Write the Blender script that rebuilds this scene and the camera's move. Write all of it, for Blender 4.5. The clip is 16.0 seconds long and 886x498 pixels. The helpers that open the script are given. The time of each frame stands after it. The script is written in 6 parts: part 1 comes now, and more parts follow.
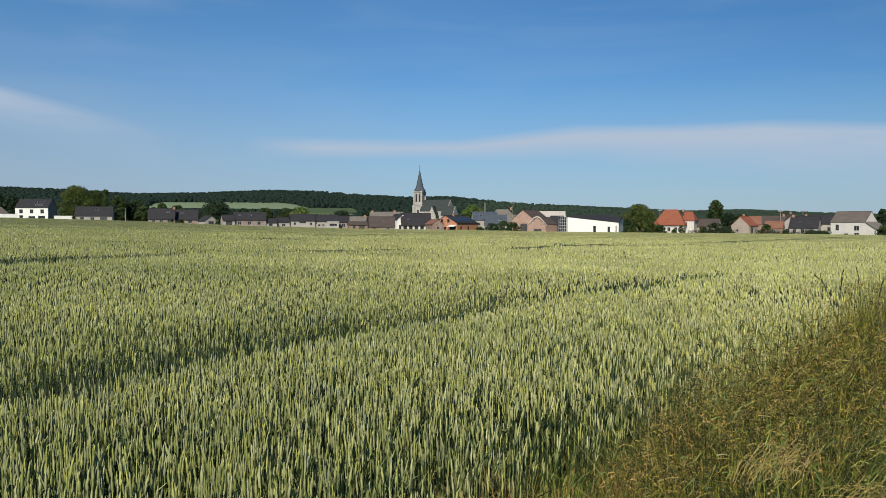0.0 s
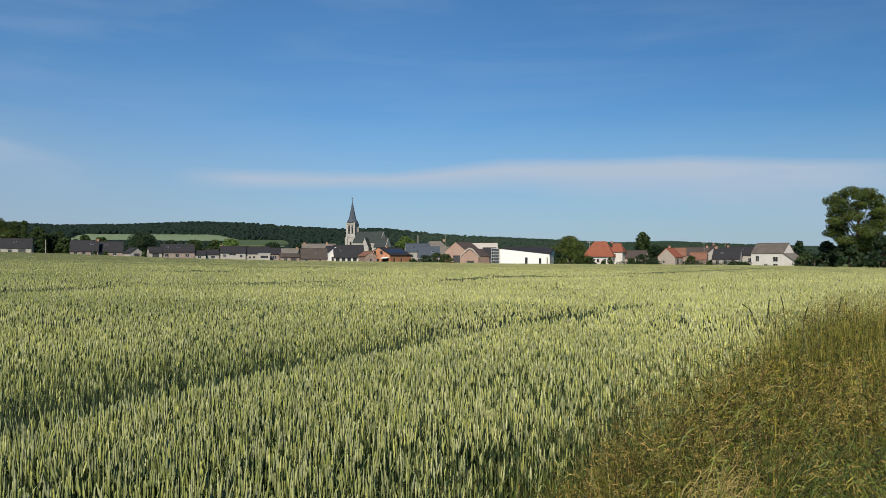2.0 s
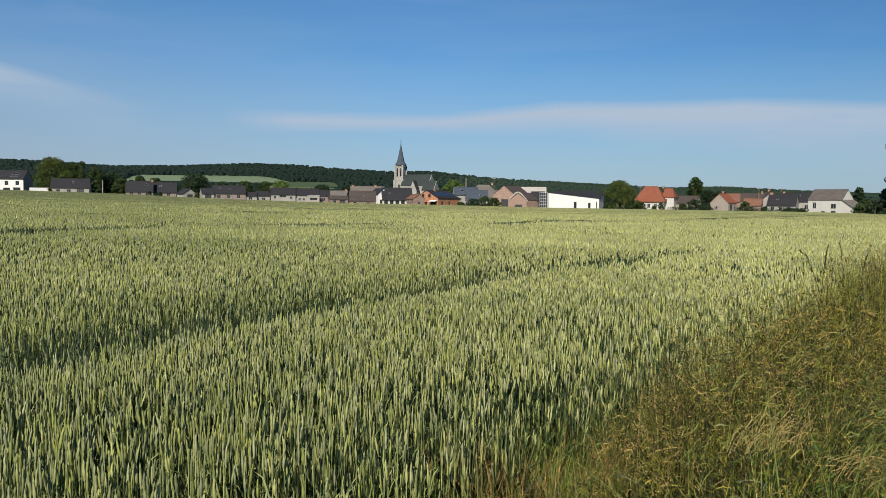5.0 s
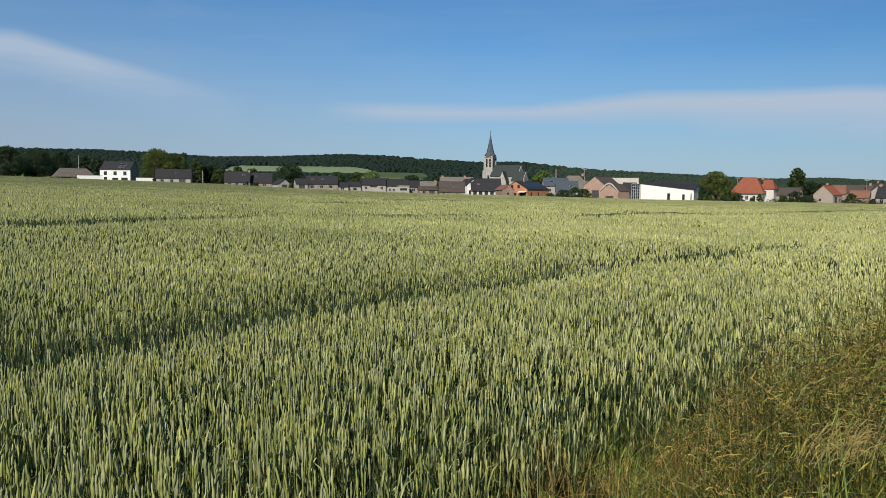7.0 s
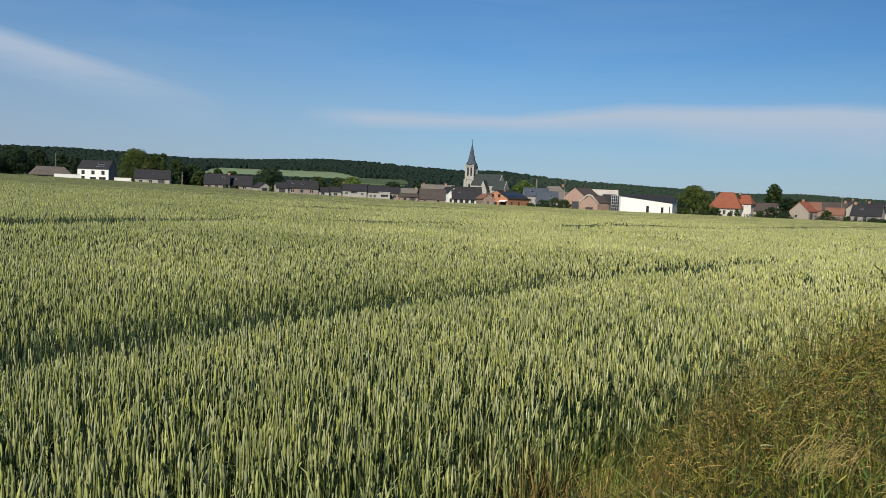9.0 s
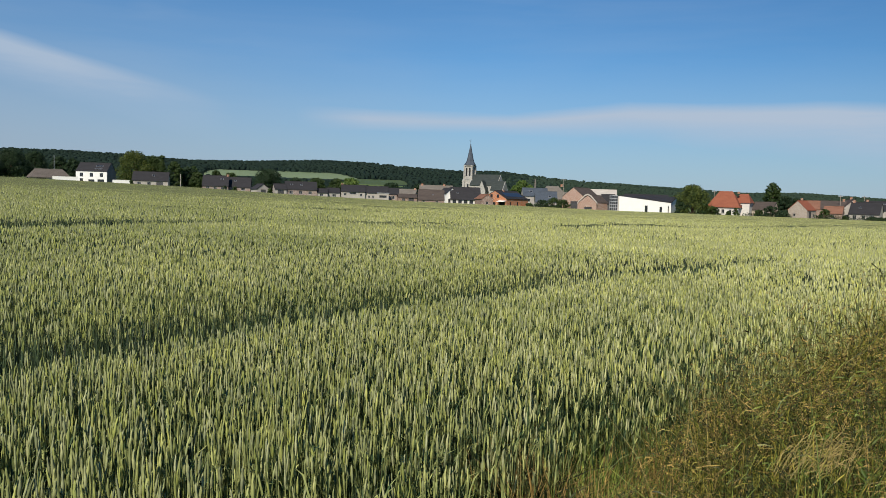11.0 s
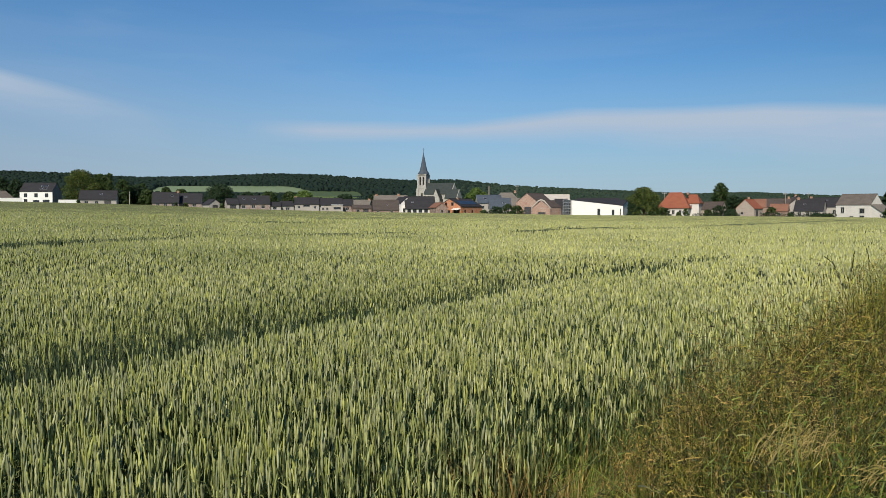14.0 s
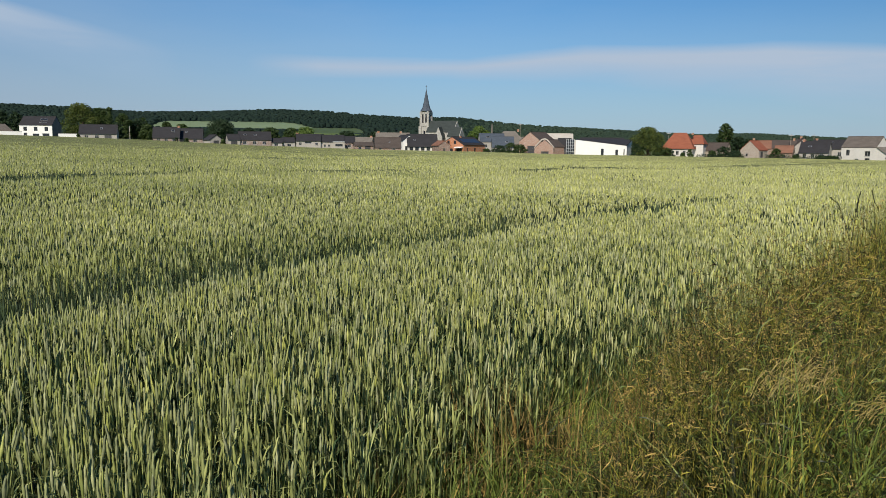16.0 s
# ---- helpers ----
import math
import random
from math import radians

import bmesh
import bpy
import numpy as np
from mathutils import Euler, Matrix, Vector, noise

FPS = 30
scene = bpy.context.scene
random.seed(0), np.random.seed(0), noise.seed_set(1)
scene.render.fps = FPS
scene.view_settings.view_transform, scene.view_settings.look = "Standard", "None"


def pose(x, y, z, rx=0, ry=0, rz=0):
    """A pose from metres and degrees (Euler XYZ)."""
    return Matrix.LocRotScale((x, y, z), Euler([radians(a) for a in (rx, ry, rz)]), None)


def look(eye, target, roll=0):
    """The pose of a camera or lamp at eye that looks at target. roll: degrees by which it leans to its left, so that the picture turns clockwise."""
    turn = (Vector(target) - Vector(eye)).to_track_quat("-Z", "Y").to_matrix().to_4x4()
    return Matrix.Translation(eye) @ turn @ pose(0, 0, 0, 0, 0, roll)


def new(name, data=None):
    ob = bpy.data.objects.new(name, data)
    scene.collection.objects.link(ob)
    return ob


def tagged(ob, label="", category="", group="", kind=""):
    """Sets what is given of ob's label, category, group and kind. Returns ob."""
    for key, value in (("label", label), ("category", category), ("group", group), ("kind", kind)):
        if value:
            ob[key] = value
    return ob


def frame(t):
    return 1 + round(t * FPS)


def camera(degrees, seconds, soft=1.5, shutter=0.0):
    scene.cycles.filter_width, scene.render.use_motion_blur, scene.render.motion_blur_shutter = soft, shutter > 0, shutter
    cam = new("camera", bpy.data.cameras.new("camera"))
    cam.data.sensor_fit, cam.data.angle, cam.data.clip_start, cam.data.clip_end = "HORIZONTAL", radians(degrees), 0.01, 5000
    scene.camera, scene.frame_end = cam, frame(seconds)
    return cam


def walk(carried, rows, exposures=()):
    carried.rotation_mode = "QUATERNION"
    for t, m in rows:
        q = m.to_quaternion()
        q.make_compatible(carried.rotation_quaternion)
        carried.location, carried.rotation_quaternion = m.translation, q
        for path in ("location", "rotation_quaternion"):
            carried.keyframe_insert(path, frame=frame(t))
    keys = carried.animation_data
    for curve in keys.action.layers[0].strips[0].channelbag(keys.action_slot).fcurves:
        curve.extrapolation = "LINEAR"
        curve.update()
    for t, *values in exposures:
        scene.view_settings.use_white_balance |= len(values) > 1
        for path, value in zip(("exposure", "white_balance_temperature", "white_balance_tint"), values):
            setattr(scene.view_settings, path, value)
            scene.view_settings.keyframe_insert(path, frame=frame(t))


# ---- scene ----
cam = camera(57.59, 16.0, soft=0.7)
PATH = [
    (0.0, pose(0.000, 0.000, 1.850, 88.360, 0.000, 0.000)),
    (0.5, pose(0.001, 0.013, 1.848, 88.677, 0.145, -0.378)),
    (0.7, pose(-0.004, 0.018, 1.848, 88.711, 0.231, -2.039)),
    (1.0, pose(-0.023, 0.026, 1.848, 88.932, 0.115, -3.397)),
    (1.3, pose(-0.045, 0.031, 1.849, 89.957, -0.068, -4.579)),
    (1.5, pose(-0.055, 0.032, 1.849, 90.707, -0.079, -4.811)),
    (2.0, pose(-0.061, 0.023, 1.842, 90.619, 0.106, -4.763)),
    (2.5, pose(-0.055, 0.050, 1.834, 90.580, -0.125, -4.675)),
    (3.0, pose(-0.048, 0.055, 1.821, 90.362, -0.183, -4.580)),
    (3.3, pose(-0.050, 0.059, 1.819, 88.910, -0.230, -4.506)),
    (3.5, pose(-0.052, 0.060, 1.819, 88.634, -0.262, -4.267)),
    (4.0, pose(-0.056, 0.055, 1.822, 88.608, -0.341, -3.259)),
    (4.5, pose(-0.059, 0.052, 1.823, 88.599, -0.380, -3.170)),
    (4.8, pose(-0.069, 0.052, 1.822, 87.379, -0.342, -2.880)),
    (5.0, pose(-0.073, 0.052, 1.821, 86.596, -0.435, -1.362)),
    (5.2, pose(-0.064, 0.057, 1.832, 86.721, -0.625, 0.482)),
    (7.3, pose(0.063, 0.053, 1.850, 85.835, -0.568, 5.038)),
    (7.5, pose(0.045, 0.036, 1.846, 85.869, -0.421, 4.958)),
    (8.0, pose(0.014, 0.023, 1.854, 86.045, -0.875, 4.339)),
    (8.5, pose(0.012, 0.014, 1.857, 86.340, -1.931, 3.754)),
    (9.0, pose(0.015, 0.019, 1.853, 86.446, -2.013, 3.592)),
    (11.5, pose(0.028, 0.034, 1.858, 86.514, -1.452, 3.433)),
    (12.0, pose(0.015, 0.058, 1.866, 86.656, -0.483, 3.353)),
    (12.5, pose(-0.001, 0.071, 1.866, 86.823, -0.271, 3.253)),
    (13.0, pose(-0.013, 0.040, 1.861, 87.247, -0.296, 2.595)),
    (13.2, pose(-0.021, 0.032, 1.859, 87.267, -0.276, 1.903)),
    (13.5, pose(-0.036, 0.028, 1.853, 87.268, -0.101, 0.392)),
    (14.0, pose(-0.060, 0.021, 1.836, 87.177, 0.087, 0.271)),
    (14.5, pose(-0.075, 0.013, 1.822, 87.234, 0.093, 0.239)),
    (15.0, pose(-0.084, 0.019, 1.804, 86.784, -0.353, 0.274)),
    (15.3, pose(-0.076, 0.029, 1.797, 85.233, -0.613, 0.229)),
    (15.5, pose(-0.072, 0.034, 1.796, 83.698, -0.681, 0.225)),
    (15.6, pose(-0.072, 0.035, 1.797, 83.030, -0.679, 0.247)),
    (16.0, pose(-0.077, 0.037, 1.809, 82.819, -0.524, 0.441)),
]
walk(cam, PATH)

# ---- light ----
SUN_AZ, SUN_EL = -166.0, 38.0
sun_way = Vector((math.sin(radians(SUN_AZ)) * math.cos(radians(SUN_EL)),
                  math.cos(radians(SUN_AZ)) * math.cos(radians(SUN_EL)), math.sin(radians(SUN_EL))))
sun = new("sun", bpy.data.lights.new("sun", "SUN"))
sun.data.energy, sun.data.angle, sun.data.color = 5.0, radians(0.53), (1.0, 0.92, 0.78)
sun.matrix_world = look(sun_way * 100, (0, 0, 0))

world = bpy.data.worlds.new("sky")
scene.world = world
world.use_nodes = True
wn, wl = world.node_tree.nodes, world.node_tree.links
wn.clear()


def wnode(kind, **kw):
    n = wn.new(kind)
    for k, v in kw.items():
        if k == "operation":
            n.operation = v
        elif k == "blend":
            n.data_type, n.blend_type = "RGBA", v
        else:
            n.inputs[int(k[1:])].default_value = v
    return n


def wmath(op, a, b=None, clamp=False):
    n = wnode("ShaderNodeMath", operation=op)
    n.use_clamp = clamp
    for i, v in enumerate((a, b)):
        if v is None:
            continue
        if isinstance(v, (int, float)):
            n.inputs[i].default_value = v
        else:
            wl.new(v, n.inputs[i])
    return n.outputs[0]


sky = wn.new("ShaderNodeTexSky")
sky.sky_type, sky.sun_disc = "NISHITA", False
sky.sun_elevation, sky.sun_rotation = radians(SUN_EL), radians(SUN_AZ)
sky.air_density, sky.dust_density, sky.ozone_density, sky.altitude = 1.0, 0.0, 5.0, 200
coord = wn.new("ShaderNodeTexCoord")
sep = wn.new("ShaderNodeSeparateXYZ")
wl.new(coord.outputs["Generated"], sep.inputs[0])
dx, dy, dz = sep.outputs
stretch = wn.new("ShaderNodeMapping")
stretch.inputs["Scale"].default_value = (2.2, 2.2, 17.0)
stretch.inputs["Rotation"].default_value = (0.0, radians(2.0), 0.0)
wl.new(coord.outputs["Generated"], stretch.inputs[0])
streak = wn.new("ShaderNodeTexNoise")
streak.inputs["Scale"].default_value, streak.inputs["Detail"].default_value, streak.inputs["Roughness"].default_value = 1.0, 7.0, 0.56
streak.inputs["Distortion"].default_value = 0.35
wl.new(stretch.outputs[0], streak.inputs[0])
# a flat bank of thin cloud low over the hills, a slanting one beside it, and a soft veil higher up


def cloud_bank(edge, fade, reach):
    """Cover that starts sharply under an edge and thins out below it."""
    under = wmath("SUBTRACT", edge, ragged)
    body = wmath("MULTIPLY", wmath("DIVIDE", under, 0.012, True), wmath("MULTIPLY", wmath("SUBTRACT", 1.0, wmath("DIVIDE", under, fade), True), 1.5, True))
    return wmath("MULTIPLY", wmath("MULTIPLY", body, reach), wmath("MULTIPLY", wmath("SUBTRACT", streak.outputs[0], 0.15), 2.8, True))


ragged = wmath("ADD", dz, wmath("MULTIPLY", wmath("SUBTRACT", streak.outputs[0], 0.5), 0.022))
toward = wmath("MAXIMUM", dx, 0.0)
rise = wmath("MULTIPLY", wmath("DIVIDE", wmath("SUBTRACT", dx, 0.02), 0.14, True), 0.013)
droop = wmath("MULTIPLY", wmath("MAXIMUM", wmath("SUBTRACT", dx, 0.36), 0.0), 0.085)
bank = cloud_bank(wmath("SUBTRACT", wmath("ADD", 0.110, rise), droop), wmath("ADD", wmath("MULTIPLY", toward, 0.11), 0.028),
                  wmath("MULTIPLY", wmath("ADD", dx, 0.24), 12.0, True))
bank2 = cloud_bank(wmath("SUBTRACT", 0.169, wmath("MULTIPLY", wmath("MAXIMUM", wmath("ADD", dx, 0.53), 0.0), 0.26)), 0.060, wmath("MULTIPLY", wmath("SUBTRACT", -0.31, dx), 6.0, True))
veil = wmath("MULTIPLY", wmath("MULTIPLY", wmath("SUBTRACT", 0.65, wmath("MULTIPLY", dx, 0.5), True), wmath("MULTIPLY", wmath("SUBTRACT", streak.outputs[0], 0.46), 2.0, True)), wmath("MULTIPLY", wmath("SUBTRACT", dz, 0.02), 4.0, True))
tilt = wn.new("ShaderNodeMapping")
tilt.inputs["Scale"].default_value = (1.6, 1.6, 11.0)
tilt.inputs["Rotation"].default_value = (0.0, radians(-9.0), 0.0)
wl.new(coord.outputs["Generated"], tilt.inputs[0])
wisp = wn.new("ShaderNodeTexNoise")
wisp.inputs["Scale"].default_value, wisp.inputs["Detail"].default_value, wisp.inputs["Distortion"].default_value = 1.3, 8.0, 0.6
wl.new(tilt.outputs[0], wisp.inputs[0])
wisps = wmath("MULTIPLY", wmath("MULTIPLY", wmath("SUBTRACT", wisp.outputs[0], 0.45), 1.6, True), wmath("SUBTRACT", 0.9, wmath("MULTIPLY", toward, 1.2), True))
wisps = wmath("MULTIPLY", wisps, wmath("MULTIPLY", wmath("SUBTRACT", dz, 0.11), 6.0, True))
veil = wmath("ADD", veil, wisps, True)
veil = wmath("MULTIPLY", veil, wmath("SUBTRACT", 1.0, wmath("MULTIPLY", wmath("SUBTRACT", dz, 0.35), 4.0, True), True))
cover = wmath("ADD", wmath("ADD", wmath("MULTIPLY", bank, 0.95), wmath("MULTIPLY", bank2, 0.75)), wmath("MULTIPLY", veil, 0.5), True)
cloudy = wnode("ShaderNodeMix", blend="MIX")
wl.new(cover, cloudy.inputs[0])
clear = wnode("ShaderNodeMix", blend="MULTIPLY")
clear.inputs[0].default_value = 1.0
deeper = wn.new("ShaderNodeVectorMath")      # the sky deepens away from the sun
deeper.operation = "SCALE"
wl.new(sky.outputs[0], deeper.inputs[0])
wl.new(wmath("SUBTRACT", 1.0, wmath("MULTIPLY", toward, 0.34)), deeper.inputs["Scale"])
wl.new(deeper.outputs[0], clear.inputs[6])
clear.inputs[7].default_value = (0.76, 0.94, 1.06, 1)
vivid = wn.new("ShaderNodeHueSaturation")
vivid.inputs["Saturation"].default_value = 1.10
wl.new(clear.outputs[2], vivid.inputs["Color"])
haze = wnode("ShaderNodeMix", blend="MIX")      # thin even high haze
wl.new(wmath("MULTIPLY", wmath("SUBTRACT", 1.0, wmath("MULTIPLY", wmath("SUBTRACT", dz, 0.2), 2.0, True), True), wmath("SUBTRACT", 0.15, wmath("MULTIPLY", toward, 0.4), True)), haze.inputs[0])
wl.new(vivid.outputs[0], haze.inputs[6])
haze.inputs[7].default_value = (2.4, 4.1, 6.2, 1)
rim = wnode("ShaderNodeMix", blend="MIX")      # and thicker haze down to the horizon
wl.new(wmath("MULTIPLY", wmath("SUBTRACT", 1.0, wmath("DIVIDE", dz, 0.17), True), 0.8), rim.inputs[0])
wl.new(haze.outputs[2], rim.inputs[6])
rim.inputs[7].default_value = (3.65, 4.85, 6.5, 1)
west = wnode("ShaderNodeMix", blend="MIX")      # a wide pale haze to one side
wl.new(wmath("MULTIPLY", wmath("MULTIPLY", wmath("MULTIPLY", wmath("SUBTRACT", -0.04, dx), 1.8, True), wmath("SUBTRACT", 1.0, wmath("DIVIDE", dz, 0.24), True)), 0.75), west.inputs[0])
wl.new(rim.outputs[2], west.inputs[6])
west.inputs[7].default_value = (3.75, 4.5, 5.7, 1)
wl.new(west.outputs[2], cloudy.inputs[6])
cloudy.inputs[7].default_value = (5.05, 6.1, 7.55, 1)
bg = wn.new("ShaderNodeBackground")
bg.inputs[1].default_value = 0.086
wl.new(cloudy.outputs[2], bg.inputs[0])
wout = wn.new("ShaderNodeOutputWorld")
wl.new(bg.outputs[0], wout.inputs[0])
scene.view_settings.exposure = 0.0

# ---- materials ----


def surf(name, c1, c2, scale=1.0, rough=0.85, bump=0.0, fine=8.0, spread=0.0, piece="", through_light=0.0, metal=0.0, stretch_z=1.0, contrast=(0.35, 0.65), spec=0.3):
    """Two-tone surface: a coarse and a fine noise between c1 and c2, relief, and a shift from piece to piece."""
    m = bpy.data.materials.new(name)
    m.use_nodes = True
    n, l = m.node_tree.nodes, m.node_tree.links
    b = n["Principled BSDF"]
    b.inputs["Roughness"].default_value, b.inputs["Metallic"].default_value = rough, metal
    b.inputs["Specular IOR Level"].default_value = spec
    geo = n.new("ShaderNodeNewGeometry")
    mp = n.new("ShaderNodeMapping")
    mp.inputs["Scale"].default_value = (1, 1, stretch_z)
    tc = n.new("ShaderNodeTexCoord")
    l.new(geo.outputs["Position"] if piece == "place" else tc.outputs["Object"], mp.inputs[0])
    n1 = n.new("ShaderNodeTexNoise")
    n1.inputs["Scale"].default_value, n1.inputs["Detail"].default_value = scale, 4
    n2 = n.new("ShaderNodeTexNoise")
    n2.inputs["Scale"].default_value, n2.inputs["Detail"].default_value = scale * fine, 5
    l.new(mp.outputs[0], n1.inputs[0])
    l.new(mp.outputs[0], n2.inputs[0])
    mix = n.new("ShaderNodeMath")
    mix.operation = "MULTIPLY_ADD"
    l.new(n2.outputs[0], mix.inputs[0])
    mix.inputs[1].default_value = 0.6
    half = n.new("ShaderNodeMath")
    half.operation = "MULTIPLY"
    half.inputs[1].default_value = 0.4
    l.new(n1.outputs[0], half.inputs[0])
    l.new(half.outputs[0], mix.inputs[2])
    ramp = n.new("ShaderNodeValToRGB")
    ramp.color_ramp.elements[0].position, ramp.color_ramp.elements[1].position = contrast
    ramp.color_ramp.elements[0].color, ramp.color_ramp.elements[1].color = (*c1, 1), (*c2, 1)
    l.new(mix.outputs[0], ramp.inputs[0])
    colour = ramp.outputs[0]
    if spread:
        hsv = n.new("ShaderNodeHueSaturation")
        rnd = geo.outputs["Random Per Island"]
        if piece == "object":
            rnd = n.new("ShaderNodeObjectInfo").outputs["Random"]
        mr = n.new("ShaderNodeMapRange")
        mr.inputs[3].default_value, mr.inputs[4].default_value = 1 - spread, 1 + spread
        l.new(rnd, mr.inputs[0])
        l.new(mr.outputs[0], hsv.inputs["Value"])
        mh = n.new("ShaderNodeMapRange")
        mh.inputs[3].default_value, mh.inputs[4].default_value = 0.5 + spread * 0.025, 0.5 - spread * 0.025
        l.new(rnd, mh.inputs[0])
        l.new(mh.outputs[0], hsv.inputs["Hue"])
        l.new(colour, hsv.inputs["Color"])
        colour = hsv.outputs[0]
    l.new(colour, b.inputs["Base Color"])
    if bump:
        bp = n.new("ShaderNodeBump")
        bp.inputs["Strength"].default_value, bp.inputs["Distance"].default_value = 0.6, bump
        l.new(n2.outputs[0], bp.inputs["Height"])
        l.new(bp.outputs[0], b.inputs["Normal"])
    if through_light:
        tr = n.new("ShaderNodeBsdfTranslucent")
        l.new(colour, tr.inputs[0])
        ms = n.new("ShaderNodeMixShader")
        ms.inputs[0].default_value = through_light
        l.new(b.outputs[0], ms.inputs[1])
        l.new(tr.outputs[0], ms.inputs[2])
        l.new(ms.outputs[0], n["Material Output"].inputs[0])
    return m


def brickwork(name, c1, c2, mortar, w=0.22, h=0.07):
    m = surf(name, c1, c2, 0.4, 0.9, 0.0, 20)
    n, l = m.node_tree.nodes, m.node_tree.links
    b = n["Principled BSDF"]
    br = n.new("ShaderNodeTexBrick")
    br.inputs["Scale"].default_value = 1.0
    br.inputs["Brick Width"].default_value, br.inputs["Row Height"].default_value = w, h
    br.inputs["Mortar Size"].default_value = 0.008
    br.inputs["Mortar"].default_value = (*mortar, 1)
    tc = n.new("ShaderNodeTexCoord")
    sp, cb = n.new("ShaderNodeSeparateXYZ"), n.new("ShaderNodeCombineXYZ")
    l.new(tc.outputs["Object"], sp.inputs[0])
    ad = n.new("ShaderNodeMath")
    l.new(sp.outputs[0], ad.inputs[0])
    l.new(sp.outputs[1], ad.inputs[1])
    l.new(ad.outputs[0], cb.inputs[0])
    l.new(sp.outputs[2], cb.inputs[1])
    l.new(cb.outputs[0], br.inputs[0])
    src = b.inputs["Base Color"].links[0].from_socket
    l.new(src, br.inputs["Color1"])
    br.inputs["Color2"].default_value = (*[c * 0.8 for c in c1], 1)
    l.new(br.outputs["Color"], b.inputs["Base Color"])
    return m


EAR = surf("wheat_ear", (0.205, 0.232, 0.080), (0.59, 0.595, 0.225), 0.25, 0.62, 0, 40, 0.28, "place", 0.06, spec=0.35, contrast=(0.32, 0.68))
# near-black low tone stands for the shade between the stalks
STEM = surf("wheat_leaf", (0.030, 0.062, 0.022), (0.31, 0.345, 0.12), 0.4, 0.6, 0, 30, 0.5, "place", 0.12, spec=0.35, contrast=(0.43, 0.56))
UNDER = surf("wheat_gap_shade", (0.012, 0.022, 0.007), (0.045, 0.058, 0.018), 0.3, 0.9, 0.05, 30, 0, "place")
DRY = surf("withered_grass", (0.16, 0.105, 0.03), (0.34, 0.24, 0.075), 4.0, 0.8, 0, 9, 0.3, "place", 0.2)
FRESH = surf("fresh_grass", (0.022, 0.050, 0.010), (0.24, 0.30, 0.060), 1.2, 0.5, 0, 12, 0.5, "place", 0.2)
STRIP = surf("dark_wheat_strip", (0.030, 0.046, 0.014), (0.155, 0.170, 0.060), 0.5, 0.9, 0.04, 12, 0, "place")
TRACKLEAF = surf("dark_track_leaf", (0.010, 0.024, 0.010), (0.060, 0.092, 0.038), 1.2, 0.6, 0, 20, 0.7, "place", 0.08)
CANOPY = surf("wheat_canopy", (0.105, 0.118, 0.036), (0.42, 0.42, 0.145), 0.12, 0.9, 0.05, 45, 0, "place", contrast=(0.36, 0.60))
# near-black low tones in blades and heads stand for shade between clumps
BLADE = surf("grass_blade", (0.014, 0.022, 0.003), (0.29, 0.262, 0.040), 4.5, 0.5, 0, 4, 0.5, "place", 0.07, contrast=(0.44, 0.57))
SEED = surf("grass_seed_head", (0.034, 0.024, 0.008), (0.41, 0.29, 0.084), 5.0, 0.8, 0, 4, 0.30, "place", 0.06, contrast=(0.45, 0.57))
STRAW = surf("dry_straw", (0.19, 0.145, 0.045), (0.38, 0.305, 0.110), 2.0, 0.7, 0, 12, 0.25, "place", 0.15)
WEED = surf("weed_leaf", (0.07, 0.13, 0.018), (0.17, 0.22, 0.035), 2.0, 0.5, 0, 9, 0.3, "place", 0.35)
SHADE = surf("shade_dark_grass", (0.010, 0.015, 0.003), (0.045, 0.052, 0.012), 1.5, 0.6, 0, 9, 0.4, "place", 0.05)
SOIL = surf("soil", (0.045, 0.034, 0.022), (0.12, 0.09, 0.055), 1.2, 0.95, 0.02, 14, 0, "place")
# turf coloured near black, for the shade down between the grass clumps
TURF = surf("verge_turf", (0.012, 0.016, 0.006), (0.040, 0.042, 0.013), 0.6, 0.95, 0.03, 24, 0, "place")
MEADOW = surf("meadow", (0.07, 0.11, 0.025), (0.14, 0.19, 0.05), 0.02, 0.95, 0.05, 30, 0, "place")
CROP = surf("far_crop", (0.135, 0.19, 0.095), (0.20, 0.255, 0.135), 0.006, 0.95, 0.05, 25, 0, "place")
PASTURE = surf("far_pasture", (0.045, 0.075, 0.028), (0.075, 0.110, 0.040), 0.006, 0.95, 0.05, 25, 0, "place")
WOODS = surf("woodland", (0.009, 0.019, 0.015), (0.019, 0.033, 0.024), 0.004, 0.9, 0, 60, 0.10, "place", spec=0.1)
# paler copy of the woodland, with distant haze painted into its colour
HAZEWOODS = surf("hazy_woodland", (0.020, 0.036, 0.024), (0.036, 0.056, 0.036), 0.004, 0.9, 0, 60, 0.10, "place", spec=0.1)
LEAF = surf("tree_leaf", (0.020, 0.044, 0.011), (0.060, 0.090, 0.021), 0.3, 0.6, 0, 12, 0.35, "place", 0.25)
MIXLEAF = surf("roadside_tree_leaf", (0.020, 0.045, 0.009), (0.125, 0.150, 0.027), 0.35, 0.6, 0, 8, 0.35, "place", 0.22, contrast=(0.40, 0.62))
LIGHTLEAF = surf("light_tree_leaf", (0.065, 0.12, 0.02), (0.14, 0.20, 0.045), 0.3, 0.6, 0, 12, 0.3, "place", 0.25)
DARKLEAF = surf("dark_tree_leaf", (0.010, 0.025, 0.009), (0.026, 0.050, 0.016), 0.3, 0.65, 0, 12, 0.35, "place", 0.12)
BARK = surf("bark", (0.07, 0.05, 0.035), (0.16, 0.12, 0.085), 2.0, 0.95, 0.02, 10)
WHITE = surf("white_render", (0.72, 0.71, 0.68), (0.82, 0.81, 0.79), 0.5, 0.85, 0.004, 30)
